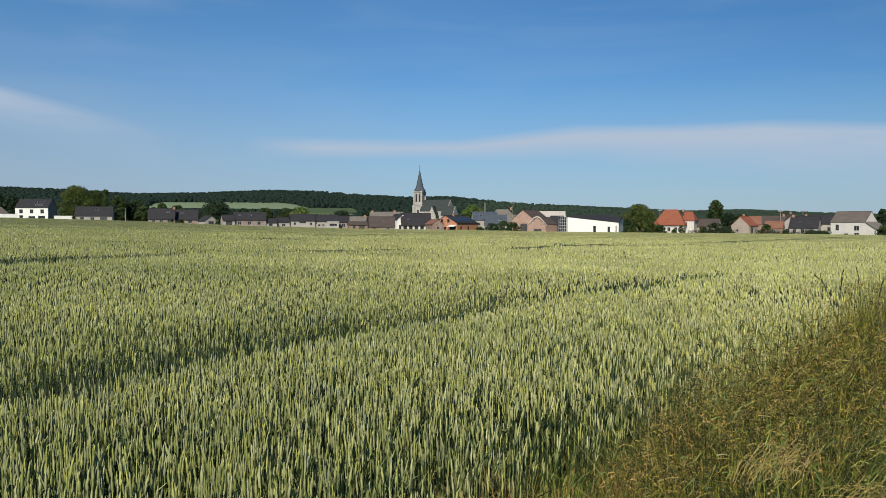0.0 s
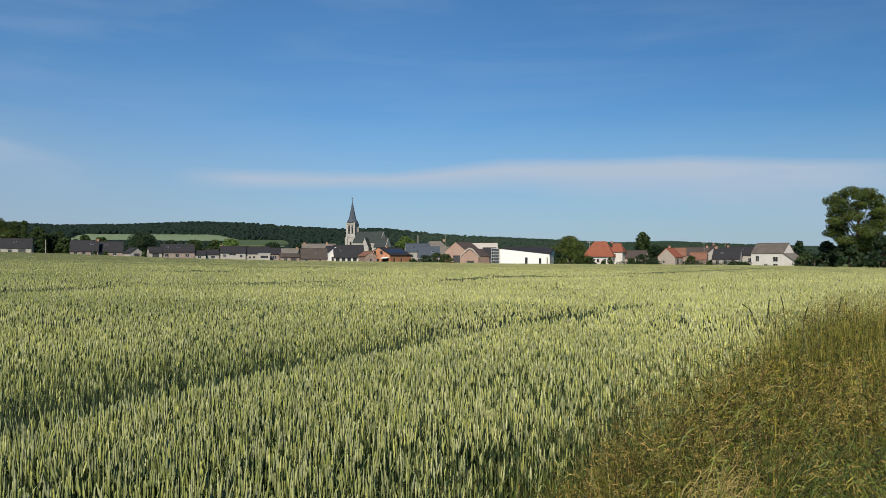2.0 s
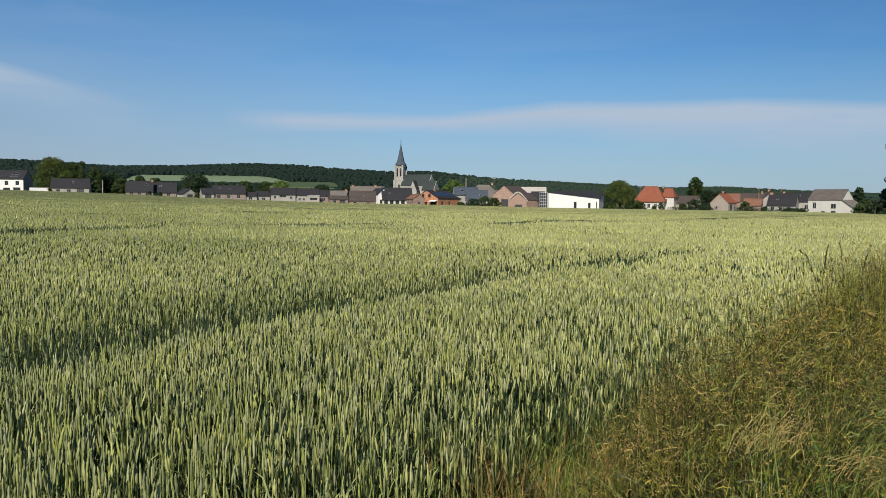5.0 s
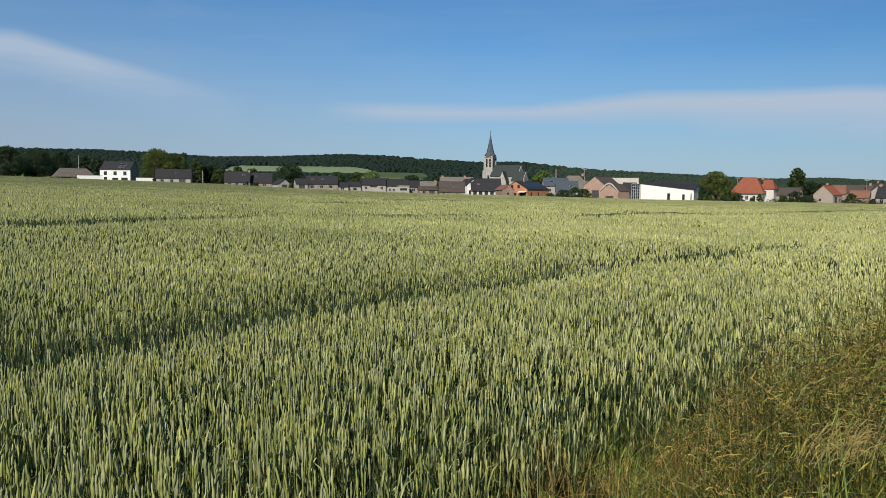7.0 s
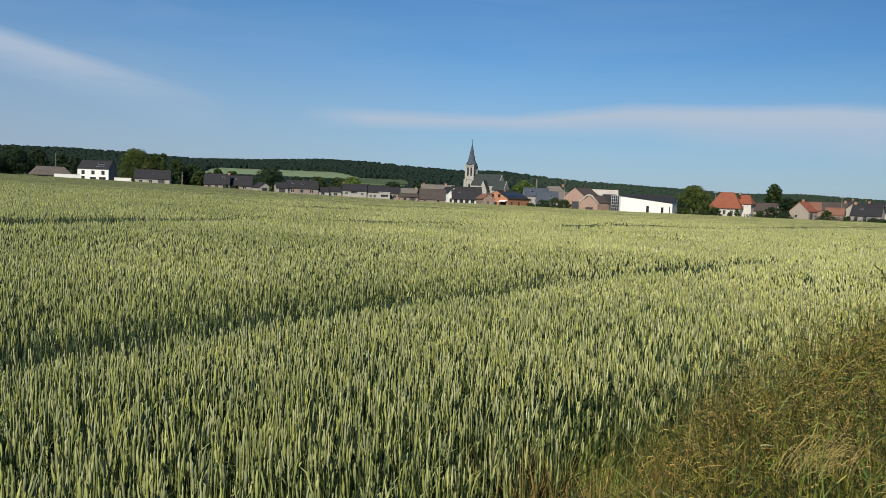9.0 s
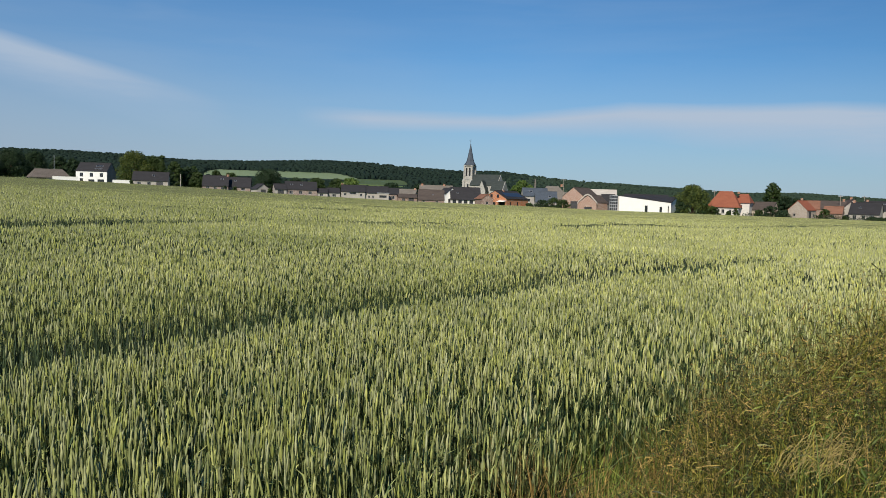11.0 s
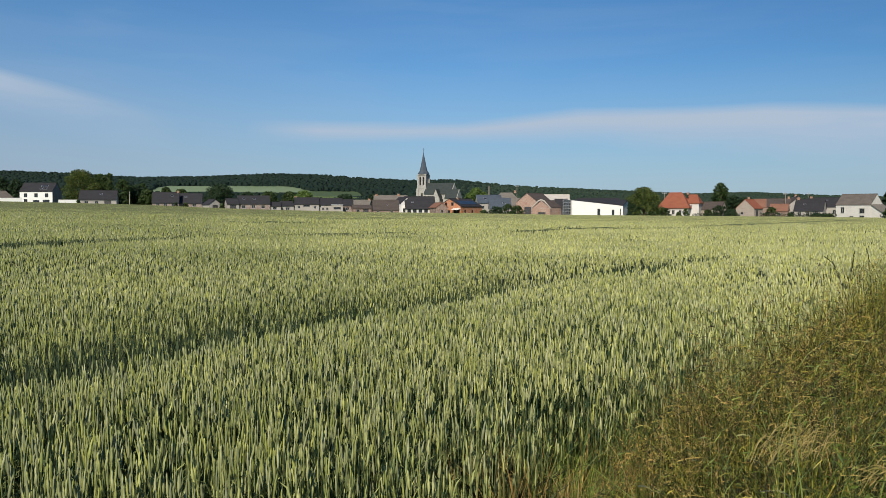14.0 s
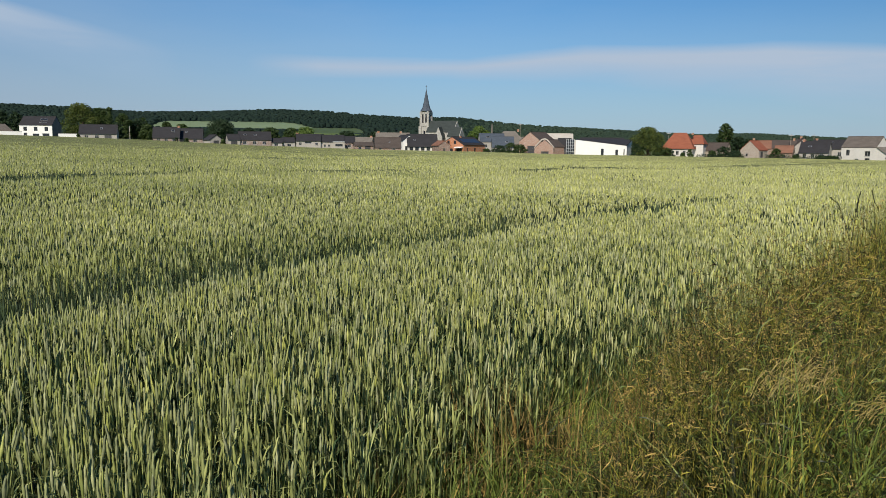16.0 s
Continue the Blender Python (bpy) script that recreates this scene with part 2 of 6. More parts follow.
OLDWHITE = surf("weathered_lime_wash", (0.52, 0.49, 0.455), (0.66, 0.63, 0.59), 0.5, 0.9, 0.01, 14)
PINKBRICK = brickwork("pale_pink_brick", (0.24, 0.165, 0.14), (0.33, 0.25, 0.22), (0.36, 0.33, 0.30))
REDBRICK = brickwork("red_brick", (0.33, 0.14, 0.08), (0.46, 0.22, 0.13), (0.40, 0.34, 0.28))
ORANGEBRICK = brickwork("orange_brick", (0.48, 0.17, 0.07), (0.56, 0.23, 0.10), (0.42, 0.32, 0.25))
OLDBRICK = brickwork("faded_old_brick", (0.22, 0.13, 0.10), (0.33, 0.225, 0.18), (0.38, 0.34, 0.30))
BARNBRICK = brickwork("pale_red_barn_brick", (0.36, 0.20, 0.145), (0.47, 0.30, 0.23), (0.50, 0.43, 0.37))
STONE = brickwork("pale_limestone", (0.37, 0.355, 0.325), (0.50, 0.48, 0.445), (0.42, 0.39, 0.36), 0.6, 0.3)
PALEBRICK = brickwork("pale_beige_brick", (0.33, 0.27, 0.215), (0.45, 0.385, 0.315), (0.44, 0.40, 0.35))
GREYWALL = surf("grey_beige_render", (0.30, 0.275, 0.25), (0.42, 0.39, 0.355), 0.5, 0.9, 0.01, 14)
CLADDING = surf("dark_slate_cladding", (0.10, 0.11, 0.12), (0.16, 0.17, 0.18), 0.8, 0.7, 0.01, 20)
SLATE = surf("dark_slate", (0.019, 0.018, 0.020), (0.038, 0.037, 0.041), 0.5, 0.8, 0.02, 24, stretch_z=3)
CHURCHSLATE = surf("mossy_slate", (0.024, 0.031, 0.030), (0.050, 0.060, 0.056), 0.5, 0.75, 0.02, 24, stretch_z=3)
BLUESLATE = surf("blue_slate", (0.042, 0.054, 0.072), (0.080, 0.098, 0.124), 0.5, 0.65, 0.02, 24, stretch_z=3)
BROWNTILE = surf("weathered_brown_tile", (0.052, 0.041, 0.036), (0.098, 0.078, 0.068), 0.5, 0.85, 0.03, 24, stretch_z=3)
GREYTILE = surf("weathered_grey_tile", (0.12, 0.105, 0.09), (0.20, 0.18, 0.155), 0.5, 0.85, 0.03, 24, stretch_z=3)
AGEDTILE = surf("lichen_brown_tile", (0.085, 0.07, 0.06), (0.16, 0.138, 0.12), 0.5, 0.85, 0.03, 24, stretch_z=3)
REDTILE = surf("orange_clay_tile", (0.20, 0.062, 0.035), (0.29, 0.10, 0.055), 0.5, 0.8, 0.03, 24, stretch_z=3)
OLDTILE = surf("faded_clay_tile", (0.16, 0.075, 0.05), (0.26, 0.13, 0.085), 0.5, 0.85, 0.03, 24, stretch_z=3)
SHEET = surf("fibre_cement_sheet", (0.42, 0.38, 0.33), (0.56, 0.51, 0.45), 0.4, 0.85, 0.02, 16)
FRAME_WHITE = surf("pale_frame", (0.36, 0.36, 0.35), (0.46, 0.46, 0.45), 2, 0.5)
FRAME_DARK = surf("dark_frame", (0.05, 0.05, 0.055), (0.09, 0.09, 0.095), 2, 0.5)
GLASS = surf("window_glass", (0.015, 0.018, 0.022), (0.03, 0.034, 0.04), 2, 0.08, spec=0.6)
METAL = surf("galvanised_metal", (0.42, 0.43, 0.44), (0.55, 0.56, 0.57), 3, 0.45, metal=0.7)
WOODPOLE = surf("weathered_pole", (0.22, 0.18, 0.14), (0.36, 0.31, 0.26), 3, 0.9)


def side_shading(m):
    """Paints the sun's uneven light into the crop's colour: darker and greener to one side, most of all nearby,
    yellower to the other.
    """
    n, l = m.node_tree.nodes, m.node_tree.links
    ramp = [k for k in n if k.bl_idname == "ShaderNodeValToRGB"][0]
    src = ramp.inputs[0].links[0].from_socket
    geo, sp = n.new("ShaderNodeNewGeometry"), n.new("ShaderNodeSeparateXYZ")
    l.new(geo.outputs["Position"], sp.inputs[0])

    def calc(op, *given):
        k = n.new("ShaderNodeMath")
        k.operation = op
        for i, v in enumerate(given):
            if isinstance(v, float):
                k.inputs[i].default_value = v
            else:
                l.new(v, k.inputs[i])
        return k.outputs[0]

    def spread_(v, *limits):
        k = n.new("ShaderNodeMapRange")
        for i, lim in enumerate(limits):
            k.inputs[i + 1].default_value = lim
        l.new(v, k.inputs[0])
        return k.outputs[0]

    # follows the direction from the camera more than the place in the field
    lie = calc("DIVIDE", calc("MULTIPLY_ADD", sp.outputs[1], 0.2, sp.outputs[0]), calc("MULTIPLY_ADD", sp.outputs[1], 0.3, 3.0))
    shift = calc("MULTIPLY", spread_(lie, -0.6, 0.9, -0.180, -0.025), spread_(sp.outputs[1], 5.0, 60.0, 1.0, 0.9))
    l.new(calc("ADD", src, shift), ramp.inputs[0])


def waxy(m):
    """Single ears differ in how much grey bloom they carry."""
    n, l = m.node_tree.nodes, m.node_tree.links
    hsv = [k for k in n if k.bl_idname == "ShaderNodeHueSaturation"][0]
    geo, mul, frac, mr = n.new("ShaderNodeNewGeometry"), n.new("ShaderNodeMath"), n.new("ShaderNodeMath"), n.new("ShaderNodeMapRange")
    mul.operation, frac.operation = "MULTIPLY", "FRACT"
    mul.inputs[1].default_value = 37.0
    mr.inputs[3].default_value, mr.inputs[4].default_value = 0.74, 1.18
    l.new(geo.outputs["Random Per Island"], mul.inputs[0])
    l.new(mul.outputs[0], frac.inputs[0])
    l.new(frac.outputs[0], mr.inputs[0])
    l.new(mr.outputs[0], hsv.inputs["Saturation"])


side_shading(EAR)
side_shading(CANOPY)
waxy(EAR)

# ---- the lie of the land ----
SKYLINE = ((-60, 2.3), (-32, 2.52), (-28.8, 2.52), (-25.5, 2.48), (-20.9, 2.29), (-17.5, 2.38), (-14.5, 2.5), (-12.2, 2.62), (-8.6, 2.54),
           (-5.8, 2.32), (-2.6, 2.18), (0.5, 2.2), (3.4, 1.93), (4.9, 1.77), (8.9, 1.58), (12.9, 1.38), (16.7, 1.15), (20.5, 1.2),
           (24.1, 1.0), (29, 0.78), (36, 0.65), (60, 0.6))
SKY_AZ, SKY_EL = (np.array(c, float) for c in zip(*SKYLINE))
RIDGE_R, HILL_R = 1900.0, 620.0
# sprayer tracks and lodged strips in the crop: plan line, half width, force, patchiness
TRACKS = ((((-5.5, 0.5), (-3.3, 5.9), (-2.4, 7.3)), 0.85, 0.95, 0.5),
          (((-2.4, 7.3), (-1.3, 9.0), (0.9, 12.4)), 0.55, 1.0, 0.3),
          (((0.9, 12.4), (3.6, 16.4), (7.2, 21.5)), 0.5, 0.85, 0.6),
          (((-15.5, 12.0), (-12.0, 21.4), (-11.4, 25.0)), 1.3, 1.0, 0.25),
          (((-11.4, 25.0), (-9.3, 29.6), (-3.0, 39.0)), 0.9, 0.9, 0.75),
          (((-3.2, 39.5), (2.0, 43.8), (9.0, 56.0)), 1.2, 0.75, 0.9),
          (((9.0, 57.0), (14.0, 61.5), (31.5, 86.0), (47.0, 108.0), (64.0, 131.0)), 1.7, 0.9, 0.75),
          (((-17.4, 43.5), (-15.9, 47.0)), 1.2, 1.0, 0.3),
          (((-14.8, 58.5), (-13.0, 61.8)), 1.6, 1.0, 0.2), (((-12.4, 66.0), (-10.6, 70.0)), 1.5, 0.9, 0.4),
          (((-12.8, 90.0), (-11.6, 95.0)), 2.2, 0.9, 0.4), (((-9.4, 100.0), (-8.0, 103.0)), 2.2, 0.9, 0.4), (((69.0, 142.0), (71.0, 148.0)), 2.8, 1.0, 0.2))


def lumps(x, y, scale, seed=0.0):
    """A smooth plan pattern in -1..1."""
    x, y = x / scale + seed, y / scale - seed * 0.7
    return (np.sin(x * 1.7 + 1.3 * np.sin(y * 1.1)) + np.sin(y * 2.1 + 1.1 * np.sin(x * 0.9 + 2)) + np.sin((x + y) * 1.3 + 0.7)) / 3


def ground(x, y):
    """Height of the ground at plan points (arrays or numbers)."""
    x, y = np.asarray(x, float), np.asarray(y, float)
    flat = -0.01725 * x + 0.00975 * (np.sqrt(x * x + 400) - 20) - 0.0015 * y
    r = np.maximum(np.hypot(x, y), 1e-6)
    az = np.degrees(np.arctan2(x, y))
    crest = 0.62 * np.clip((-14 - az) / 7, 0, 1) + 0.30 * np.clip(1 - np.abs(az - 1.5) / 7, 0, 1)      # swell before the field's far end, shaped to fit its edge in the camera's view
    flat = flat + crest * np.clip((r - 130) / 130, 0, 1) ** 2 * np.clip((318 - r) / 30, 0, 1)
    el = np.interp(az, SKY_AZ, SKY_EL)
    top = RIDGE_R * np.tan(np.radians(el)) + 1.85 - 8.0
    u = np.clip((r - HILL_R) / (RIDGE_R - HILL_R), 0, 1)
    near = flat * np.minimum(1, HILL_R / r)
    front = np.clip((60 - np.abs(az)) / 20, 0, 1)
    swell = (near / HILL_R * np.minimum(r, HILL_R) * (1 - u) + (top - 0.0) * u ** 1.15)
    z = np.where(r < HILL_R, flat, near + (swell - near) * front)
    return np.where(r > RIDGE_R, z - (r - RIDGE_R) * 0.02 * front, z)


def beside(x, y):
    """Metres to the verge's side of the field's edge (the field is negative)."""
    near = y < 5.5
    return np.where(near, (x + 0.13 - 0.64 * (y - 3.75)) * 0.842, (x - 0.99 - 0.85 * (y - 5.5)) * 0.762)


def gap(x, y):
    """How far the crop is thinned (0..1) by the sprayer's tracks and lodged strips, and the nearest track's share of that."""
    x, y = np.asarray(x, float), np.asarray(y, float)
    best = np.zeros(np.broadcast(x, y).shape)
    wx_, wy_ = x + lumps(x, y, 1.9, 5) * 0.16, y + lumps(x, y, 1.6, 2) * 0.16
    for line, half, force, rough in TRACKS:
        d2 = np.full(best.shape, 1e9)
        for (x0, y0), (x1, y1) in zip(line, line[1:]):
            t = np.clip(((wx_ - x0) * (x1 - x0) + (wy_ - y0) * (y1 - y0)) / ((x1 - x0) ** 2 + (y1 - y0) ** 2), 0, 1)
            d2 = np.minimum(d2, (wx_ - x0 - t * (x1 - x0)) ** 2 + (wy_ - y0 - t * (y1 - y0)) ** 2)
        best = np.maximum(best, force * np.exp(-d2 / half ** 2) * np.clip(1.0 - rough * (0.5 + 0.9 * lumps(x, y, half * 3.0, 8)), 0, 1))
    return best


def field_end(az):
    """How far the wheat reaches in a direction."""
    return np.interp(az, (-60, -34, 26, 29, 33, 60), (330, 288, 278, 250, 203, 190))


def at(az, far):
    return far * math.sin(radians(az)), far * math.cos(radians(az))


def np_mesh(name, verts, faces, mats, index=None, smooth=False):
    """A mesh from arrays: verts (n, 3), faces (m, 3 or 4)."""
    me = bpy.data.meshes.new(name)
    k = faces.shape[1]
    me.vertices.add(len(verts))
    me.vertices.foreach_set("co", np.ascontiguousarray(verts, np.float32).ravel())
    me.loops.add(faces.size)
    me.loops.foreach_set("vertex_index", np.ascontiguousarray(faces, np.int32).ravel())
    me.polygons.add(len(faces))
    me.polygons.foreach_set("loop_start", np.arange(0, faces.size, k, dtype=np.int32))
    if index is not None:
        me.polygons.foreach_set("material_index", np.ascontiguousarray(index, np.int32))
    if smooth:
        me.polygons.foreach_set("use_smooth", np.ones(len(faces), bool))
    for m in mats:
        me.materials.append(m)
    me.update(calc_edges=True)
    return me


def many(template, faces, n):
    """Face indices for n copies of a template with that many vertices."""
    return (faces[None] + (np.arange(n) * template)[:, None, None]).reshape(-1, faces.shape[1])


rng = np.random.default_rng(7)


# ---- ground ----
rings = np.concatenate([np.arange(0.5, 8, 0.3), np.arange(8, 12, 0.7), np.geomspace(12, 600, 34), np.linspace(650, 1900, 120), np.linspace(2000, 4600, 10)])
azs = np.concatenate([np.arange(-60, -22, 0.75), np.arange(-22, -4, 0.125), np.arange(-4, 60, 0.75), np.arange(60, 300, 1.5)])
AA, RR = np.meshgrid(np.radians(azs), rings)
gx, gy = RR * np.sin(AA), RR * np.cos(AA)
gz = ground(gx, gy) + np.where(RR < 60, lumps(gx, gy, 0.5) * 0.015, 0)
gv = np.vstack([[[0, 0, float(ground(0, 0))]], np.stack([gx, gy, gz], -1).reshape(-1, 3)])
na, nr = len(azs), len(rings)
ii, jj = np.meshgrid(np.arange(nr - 1), np.arange(na), indexing="ij")
q = lambda i, j: 1 + i * na + j % na
gf = np.stack([q(ii, jj), q(ii, jj + 1), q(ii + 1, jj + 1), q(ii + 1, jj)], -1).reshape(-1, 4)
fc = gv[gf].mean(1)
f_az, f_r = np.degrees(np.arctan2(fc[:, 0], fc[:, 1])), np.hypot(fc[:, 0], fc[:, 1])
f_el = np.degrees(np.arctan2(fc[:, 2] - 1.85, f_r))
FIELDS = ((-20.2, -9.3, 1.19, 1.62, 2), (-10.1, -5.8, 0.93, 1.28, 3))
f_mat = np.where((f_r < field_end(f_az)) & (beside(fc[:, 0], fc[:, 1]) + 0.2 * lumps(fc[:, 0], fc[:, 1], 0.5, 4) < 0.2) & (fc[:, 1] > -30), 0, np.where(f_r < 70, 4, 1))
f_mat[(f_r > 950) & (np.abs(f_az) < 45)] = 5
for a0, a1, e0, e1, k in FIELDS:
    wob = 0.05 * lumps(fc[:, 0], fc[:, 1], 50, 3)
    u_ = np.clip((f_az - a0) / (a1 - a0), 0, 1)
    f_mat[(f_el > e0 + wob) & (f_el < e0 + (e1 - e0) * np.clip(u_ * 9, 0, 1) ** 0.5 * np.clip((1 - u_) * 6, 0, 1) ** 0.7 + wob * 0.6) & (f_r > 650)] = k
ground_mesh = np_mesh("ground", gv, gf, (SOIL, MEADOW, CROP, PASTURE, TURF, WOODS), f_mat, True)
tagged(new("ground", ground_mesh), "farmland soil, meadows and wooded hill slopes", "ground", kind="structure")
cap_mesh = bmesh.new()
cap_mesh.from_mesh(ground_mesh)
cap_mesh.verts.ensure_lookup_table()
for j in range(na):
    cap_mesh.faces.new((cap_mesh.verts[0], cap_mesh.verts[1 + (j + 1) % na], cap_mesh.verts[1 + j]))
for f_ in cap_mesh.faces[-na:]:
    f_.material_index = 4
bmesh.ops.recalc_face_normals(cap_mesh, faces=cap_mesh.faces[:])
cap_mesh.to_mesh(ground_mesh)
cap_mesh.free()

# ---- wheat ----


def scatter(r0, r1, a0, a1, per_m2, rim=-1e9):
    """Jittered plan points between two radii and directions, on the field's side of the verge."""
    area = 0.5 * radians(a1 - a0) * (r1 * r1 - r0 * r0)
    n = int(area * per_m2)
    r = np.sqrt(rng.uniform(r0 * r0, r1 * r1, n))
    a = np.radians(rng.uniform(a0, a1, n))
    x, y = r * np.sin(a), r * np.cos(a)
    s = beside(x, y) + lumps(x, y, 0.6, 3) * 0.10
    keep = (s < rng.uniform(-0.2, 0.2, n)) & (rng.uniform(0, 1, n) < np.where(r < 9, np.clip(0.78 - 0.6 * s, 0, 1), 1))
    keep &= (rng.uniform(0, 1, n) > np.where(r > 34, 0.72, 0.93) * gap(x, y)) & (s > rim)
    keep &= rng.uniform(0, 1, n) > 0.6 * np.exp(-((x + 0.5) / 0.5) ** 2 - ((y - 3.0) / 0.4) ** 2)      # a thin spot
    return x[keep], y[keep]


def stalk_height(x, y):
    h = 0.80 + 0.035 * lumps(x, y, 2.2) + 0.03 * lumps(x, y, 0.7, 9) + rng.normal(0, 0.04, len(x))
    s = beside(x, y)
    h -= 0.30 * gap(x, y)
    h -= np.where(rng.uniform(0, 1, len(x)) < 0.3, rng.uniform(0, 0.2, len(x)), 0)
    return h * (1 - rng.uniform(0.0, 0.30, len(x)) * np.exp(-(s / 0.45) ** 2))


def spindle(rings_, sides, alternate=0.0):
    """Rings of (height 0..1, radius) closed to a point at the top."""
    v, f = [], []
    for k, (z, rad) in enumerate(rings_):
        for s in range(sides):
            a = 2 * math.pi * s / sides + (k % 2) * math.pi / sides * (alternate > 0)
            v.append((rad * math.cos(a) + alternate * (1 if k % 2 else -1), rad * 0.8 * math.sin(a), z))
    for k in range(len(rings_) - 1):
        for s in range(sides):
            a, b = k * sides + s, k * sides + (s + 1) % sides
            f += [(a, b, b + sides), (a, b + sides, a + sides)]
    v.append((0, 0, 1.0))
    for s in range(sides):
        f.append(((len(rings_) - 1) * sides + s, (len(rings_) - 1) * sides + (s + 1) % sides, len(v) - 1))
    return np.array(v, float), np.array(f)


EAR_NEAR = spindle([(0, .0028), (.18, .0060), (.50, .0062), (.82, .0045)], 4, 0.0007)
EAR_MID = spindle([(0.05, .0046), (.5, .0072)], 3, 0.0)
EAR_FAR = spindle([(0.0, .007), (.5, .010)], 3, 0.0)
EAR_TIP = spindle([(0.0, .010)], 3, 0.0)


def plant(x, y, ear, ear_len, wide, stem_kind, leaves, tall=1.0):
    """Verts, triangles and material indices of a stand of wheat."""
    n = len(x)
    g, h = ground(x, y), stalk_height(x, y) * tall
    turn = rng.uniform(0, 2 * np.pi, n)
    lean_a, lean = rng.uniform(0, 2 * np.pi, n), np.abs(rng.normal(0, 0.075, n))
    lx, ly = np.cos(lean_a) * lean, np.sin(lean_a) * lean
    length = ear_len * rng.uniform(0.78, 1.22, n)

    def bend(z):
        k = (z / h[:, None]) ** 2 * h[:, None]
        return x[:, None] + lx[:, None] * k, y[:, None] + ly[:, None] * k

    vs, fs, ms, base = [], [], [], 0
    ev, ef = ear
    z = h[:, None] - length[:, None] * (1 - ev[None, :, 2])
    bx, by = bend(z)
    w = wide * rng.uniform(0.85, 1.2, n)[:, None]
    ct, st = np.cos(turn)[:, None], np.sin(turn)[:, None]
    X = bx + (ev[None, :, 0] * ct - ev[None, :, 1] * st) * w
    Y = by + (ev[None, :, 0] * st + ev[None, :, 1] * ct) * w
    vs.append(np.stack([X, Y, z + g[:, None]], -1).reshape(-1, 3))
    fs.append(many(len(ev), ef, n))
    ms.append(np.zeros(len(fs[-1]), int))
    base = len(vs[-1])
    if stem_kind:
        levels = (0.0, 1.0) if stem_kind == 3 else (0.35, 1.0)
        tv = [(math.cos(2 * math.pi * s / 3) * .0025, math.sin(2 * math.pi * s / 3) * .0025, lv) for lv in levels for s in range(3)] \
            if stem_kind == 3 else [(sx * .0026, 0, lv) for lv in levels for sx in (-1, 1)]
        tv = np.array(tv)
        if stem_kind == 3:
            tf = [(s, (s + 1) % 3, 3 + (s + 1) % 3) for s in range(3)] + [(s, 3 + (s + 1) % 3, 3 + s) for s in range(3)]
        else:
            tf = [(0, 1, 3), (0, 3, 2)]
        z = (h - length)[:, None] * tv[None, :, 2]
        bx, by = bend(z)
        X = bx + tv[None, :, 0] * ct - tv[None, :, 1] * st
        Y = by + tv[None, :, 0] * st + tv[None, :, 1] * ct
        vs.append(np.stack([X, Y, z + g[:, None]], -1).reshape(-1, 3))
        fs.append(many(len(tv), np.array(tf), n) + base)
        ms.append(np.ones(len(fs[-1]), int))
        base += len(vs[-1])
    for k in range(leaves):
        pick = np.where(beside(x, y) < (0.0 if k else 9.0))[0]      # leafier inside the stand than along its rim
        n_, hp = len(pick), h[pick]
        la = rng.uniform(0, 2 * np.pi, n_)
        start = hp * rng.uniform(0.22, 0.66, n_)
        size = rng.uniform(0.6, 1.25, n_) * (1.15 if k else 1.0)
        droop = rng.uniform(0.1, 1.2, n_)
        mid = np.array([(0, 0, .003), (.018, .09, .0052), (.05, .16, .0046), (.10, .20, 0)])
        zz = start[:, None] + size[:, None] * (mid[None, :, 1] - droop[:, None] * mid[None, :, 0] ** 2 * 4.5)
        out = size[:, None] * mid[None, :, 0]
        kk = (np.minimum(zz, hp[:, None]) / hp[:, None]) ** 2 * hp[:, None]
        bx, by = x[pick][:, None] + lx[pick][:, None] * kk, y[pick][:, None] + ly[pick][:, None] * kk
        ca, sa = np.cos(la)[:, None], np.sin(la)[:, None]
        P = []
        for sgn in (-1, 1):
            P.append(np.stack([bx + ca * out - sa * mid[None, :, 2] * sgn, by + sa * out + ca * mid[None, :, 2] * sgn, zz + g[pick][:, None]], -1))
        lv = np.concatenate(P, 1)
        lf = np.array([(0, 4, 5), (0, 5, 1), (1, 5, 6), (1, 6, 2), (2, 6, 3)])
        vs.append(lv.reshape(-1, 3))
        fs.append(many(8, lf, n_) + base)
        ms.append(np.ones(len(fs[-1]), int))
        base += len(vs[-1])
    return np.concatenate(vs), np.concatenate(fs), np.concatenate(ms)


stands = []
for spec in (((1.6, 6.5, -37, 42, 410), EAR_NEAR, 0.095, 1.1, 3, 2, 1.0),
             ((2.2, 8.5, -20, 36, 300, -0.35), EAR_NEAR, 0.085, 1.0, 3, 1, 0.70),
             ((6.5, 14, -36, 36, 285), EAR_MID, 0.094, 1.55, 2, 1, 1.0),
             ((14, 21, -35, 36, 105), EAR_FAR, 0.105, 1.75, 0, 0, 1.0),
             ((21, 32, -35, 36, 80), EAR_TIP, 0.125, 2.5, 0, 0, 1.0),
             ((32, 60, -35, 36, 25), EAR_TIP, 0.15, 3.2, 0, 0, 1.0),
             ((60, 130, -35, 36, 6), EAR_TIP, 0.19, 4.2, 0, 0, 1.0),
             ((130, 276, -35, 34, 0.9), EAR_TIP, 0.24, 7.0, 0, 0, 1.02),
             ((1.0, 6, -140, -37, 260), EAR_MID, 0.095, 1.5, 2, 1, 1.0),
             ((6, 9, -120, -37, 110), EAR_MID, 0.10, 1.8, 2, 0, 1.0),
             ((9, 40, -120, -35, 14), EAR_TIP, 0.14, 2.6, 2, 0, 1.0)):
    stands.append(plant(*scatter(*spec[0]), *spec[1:]))
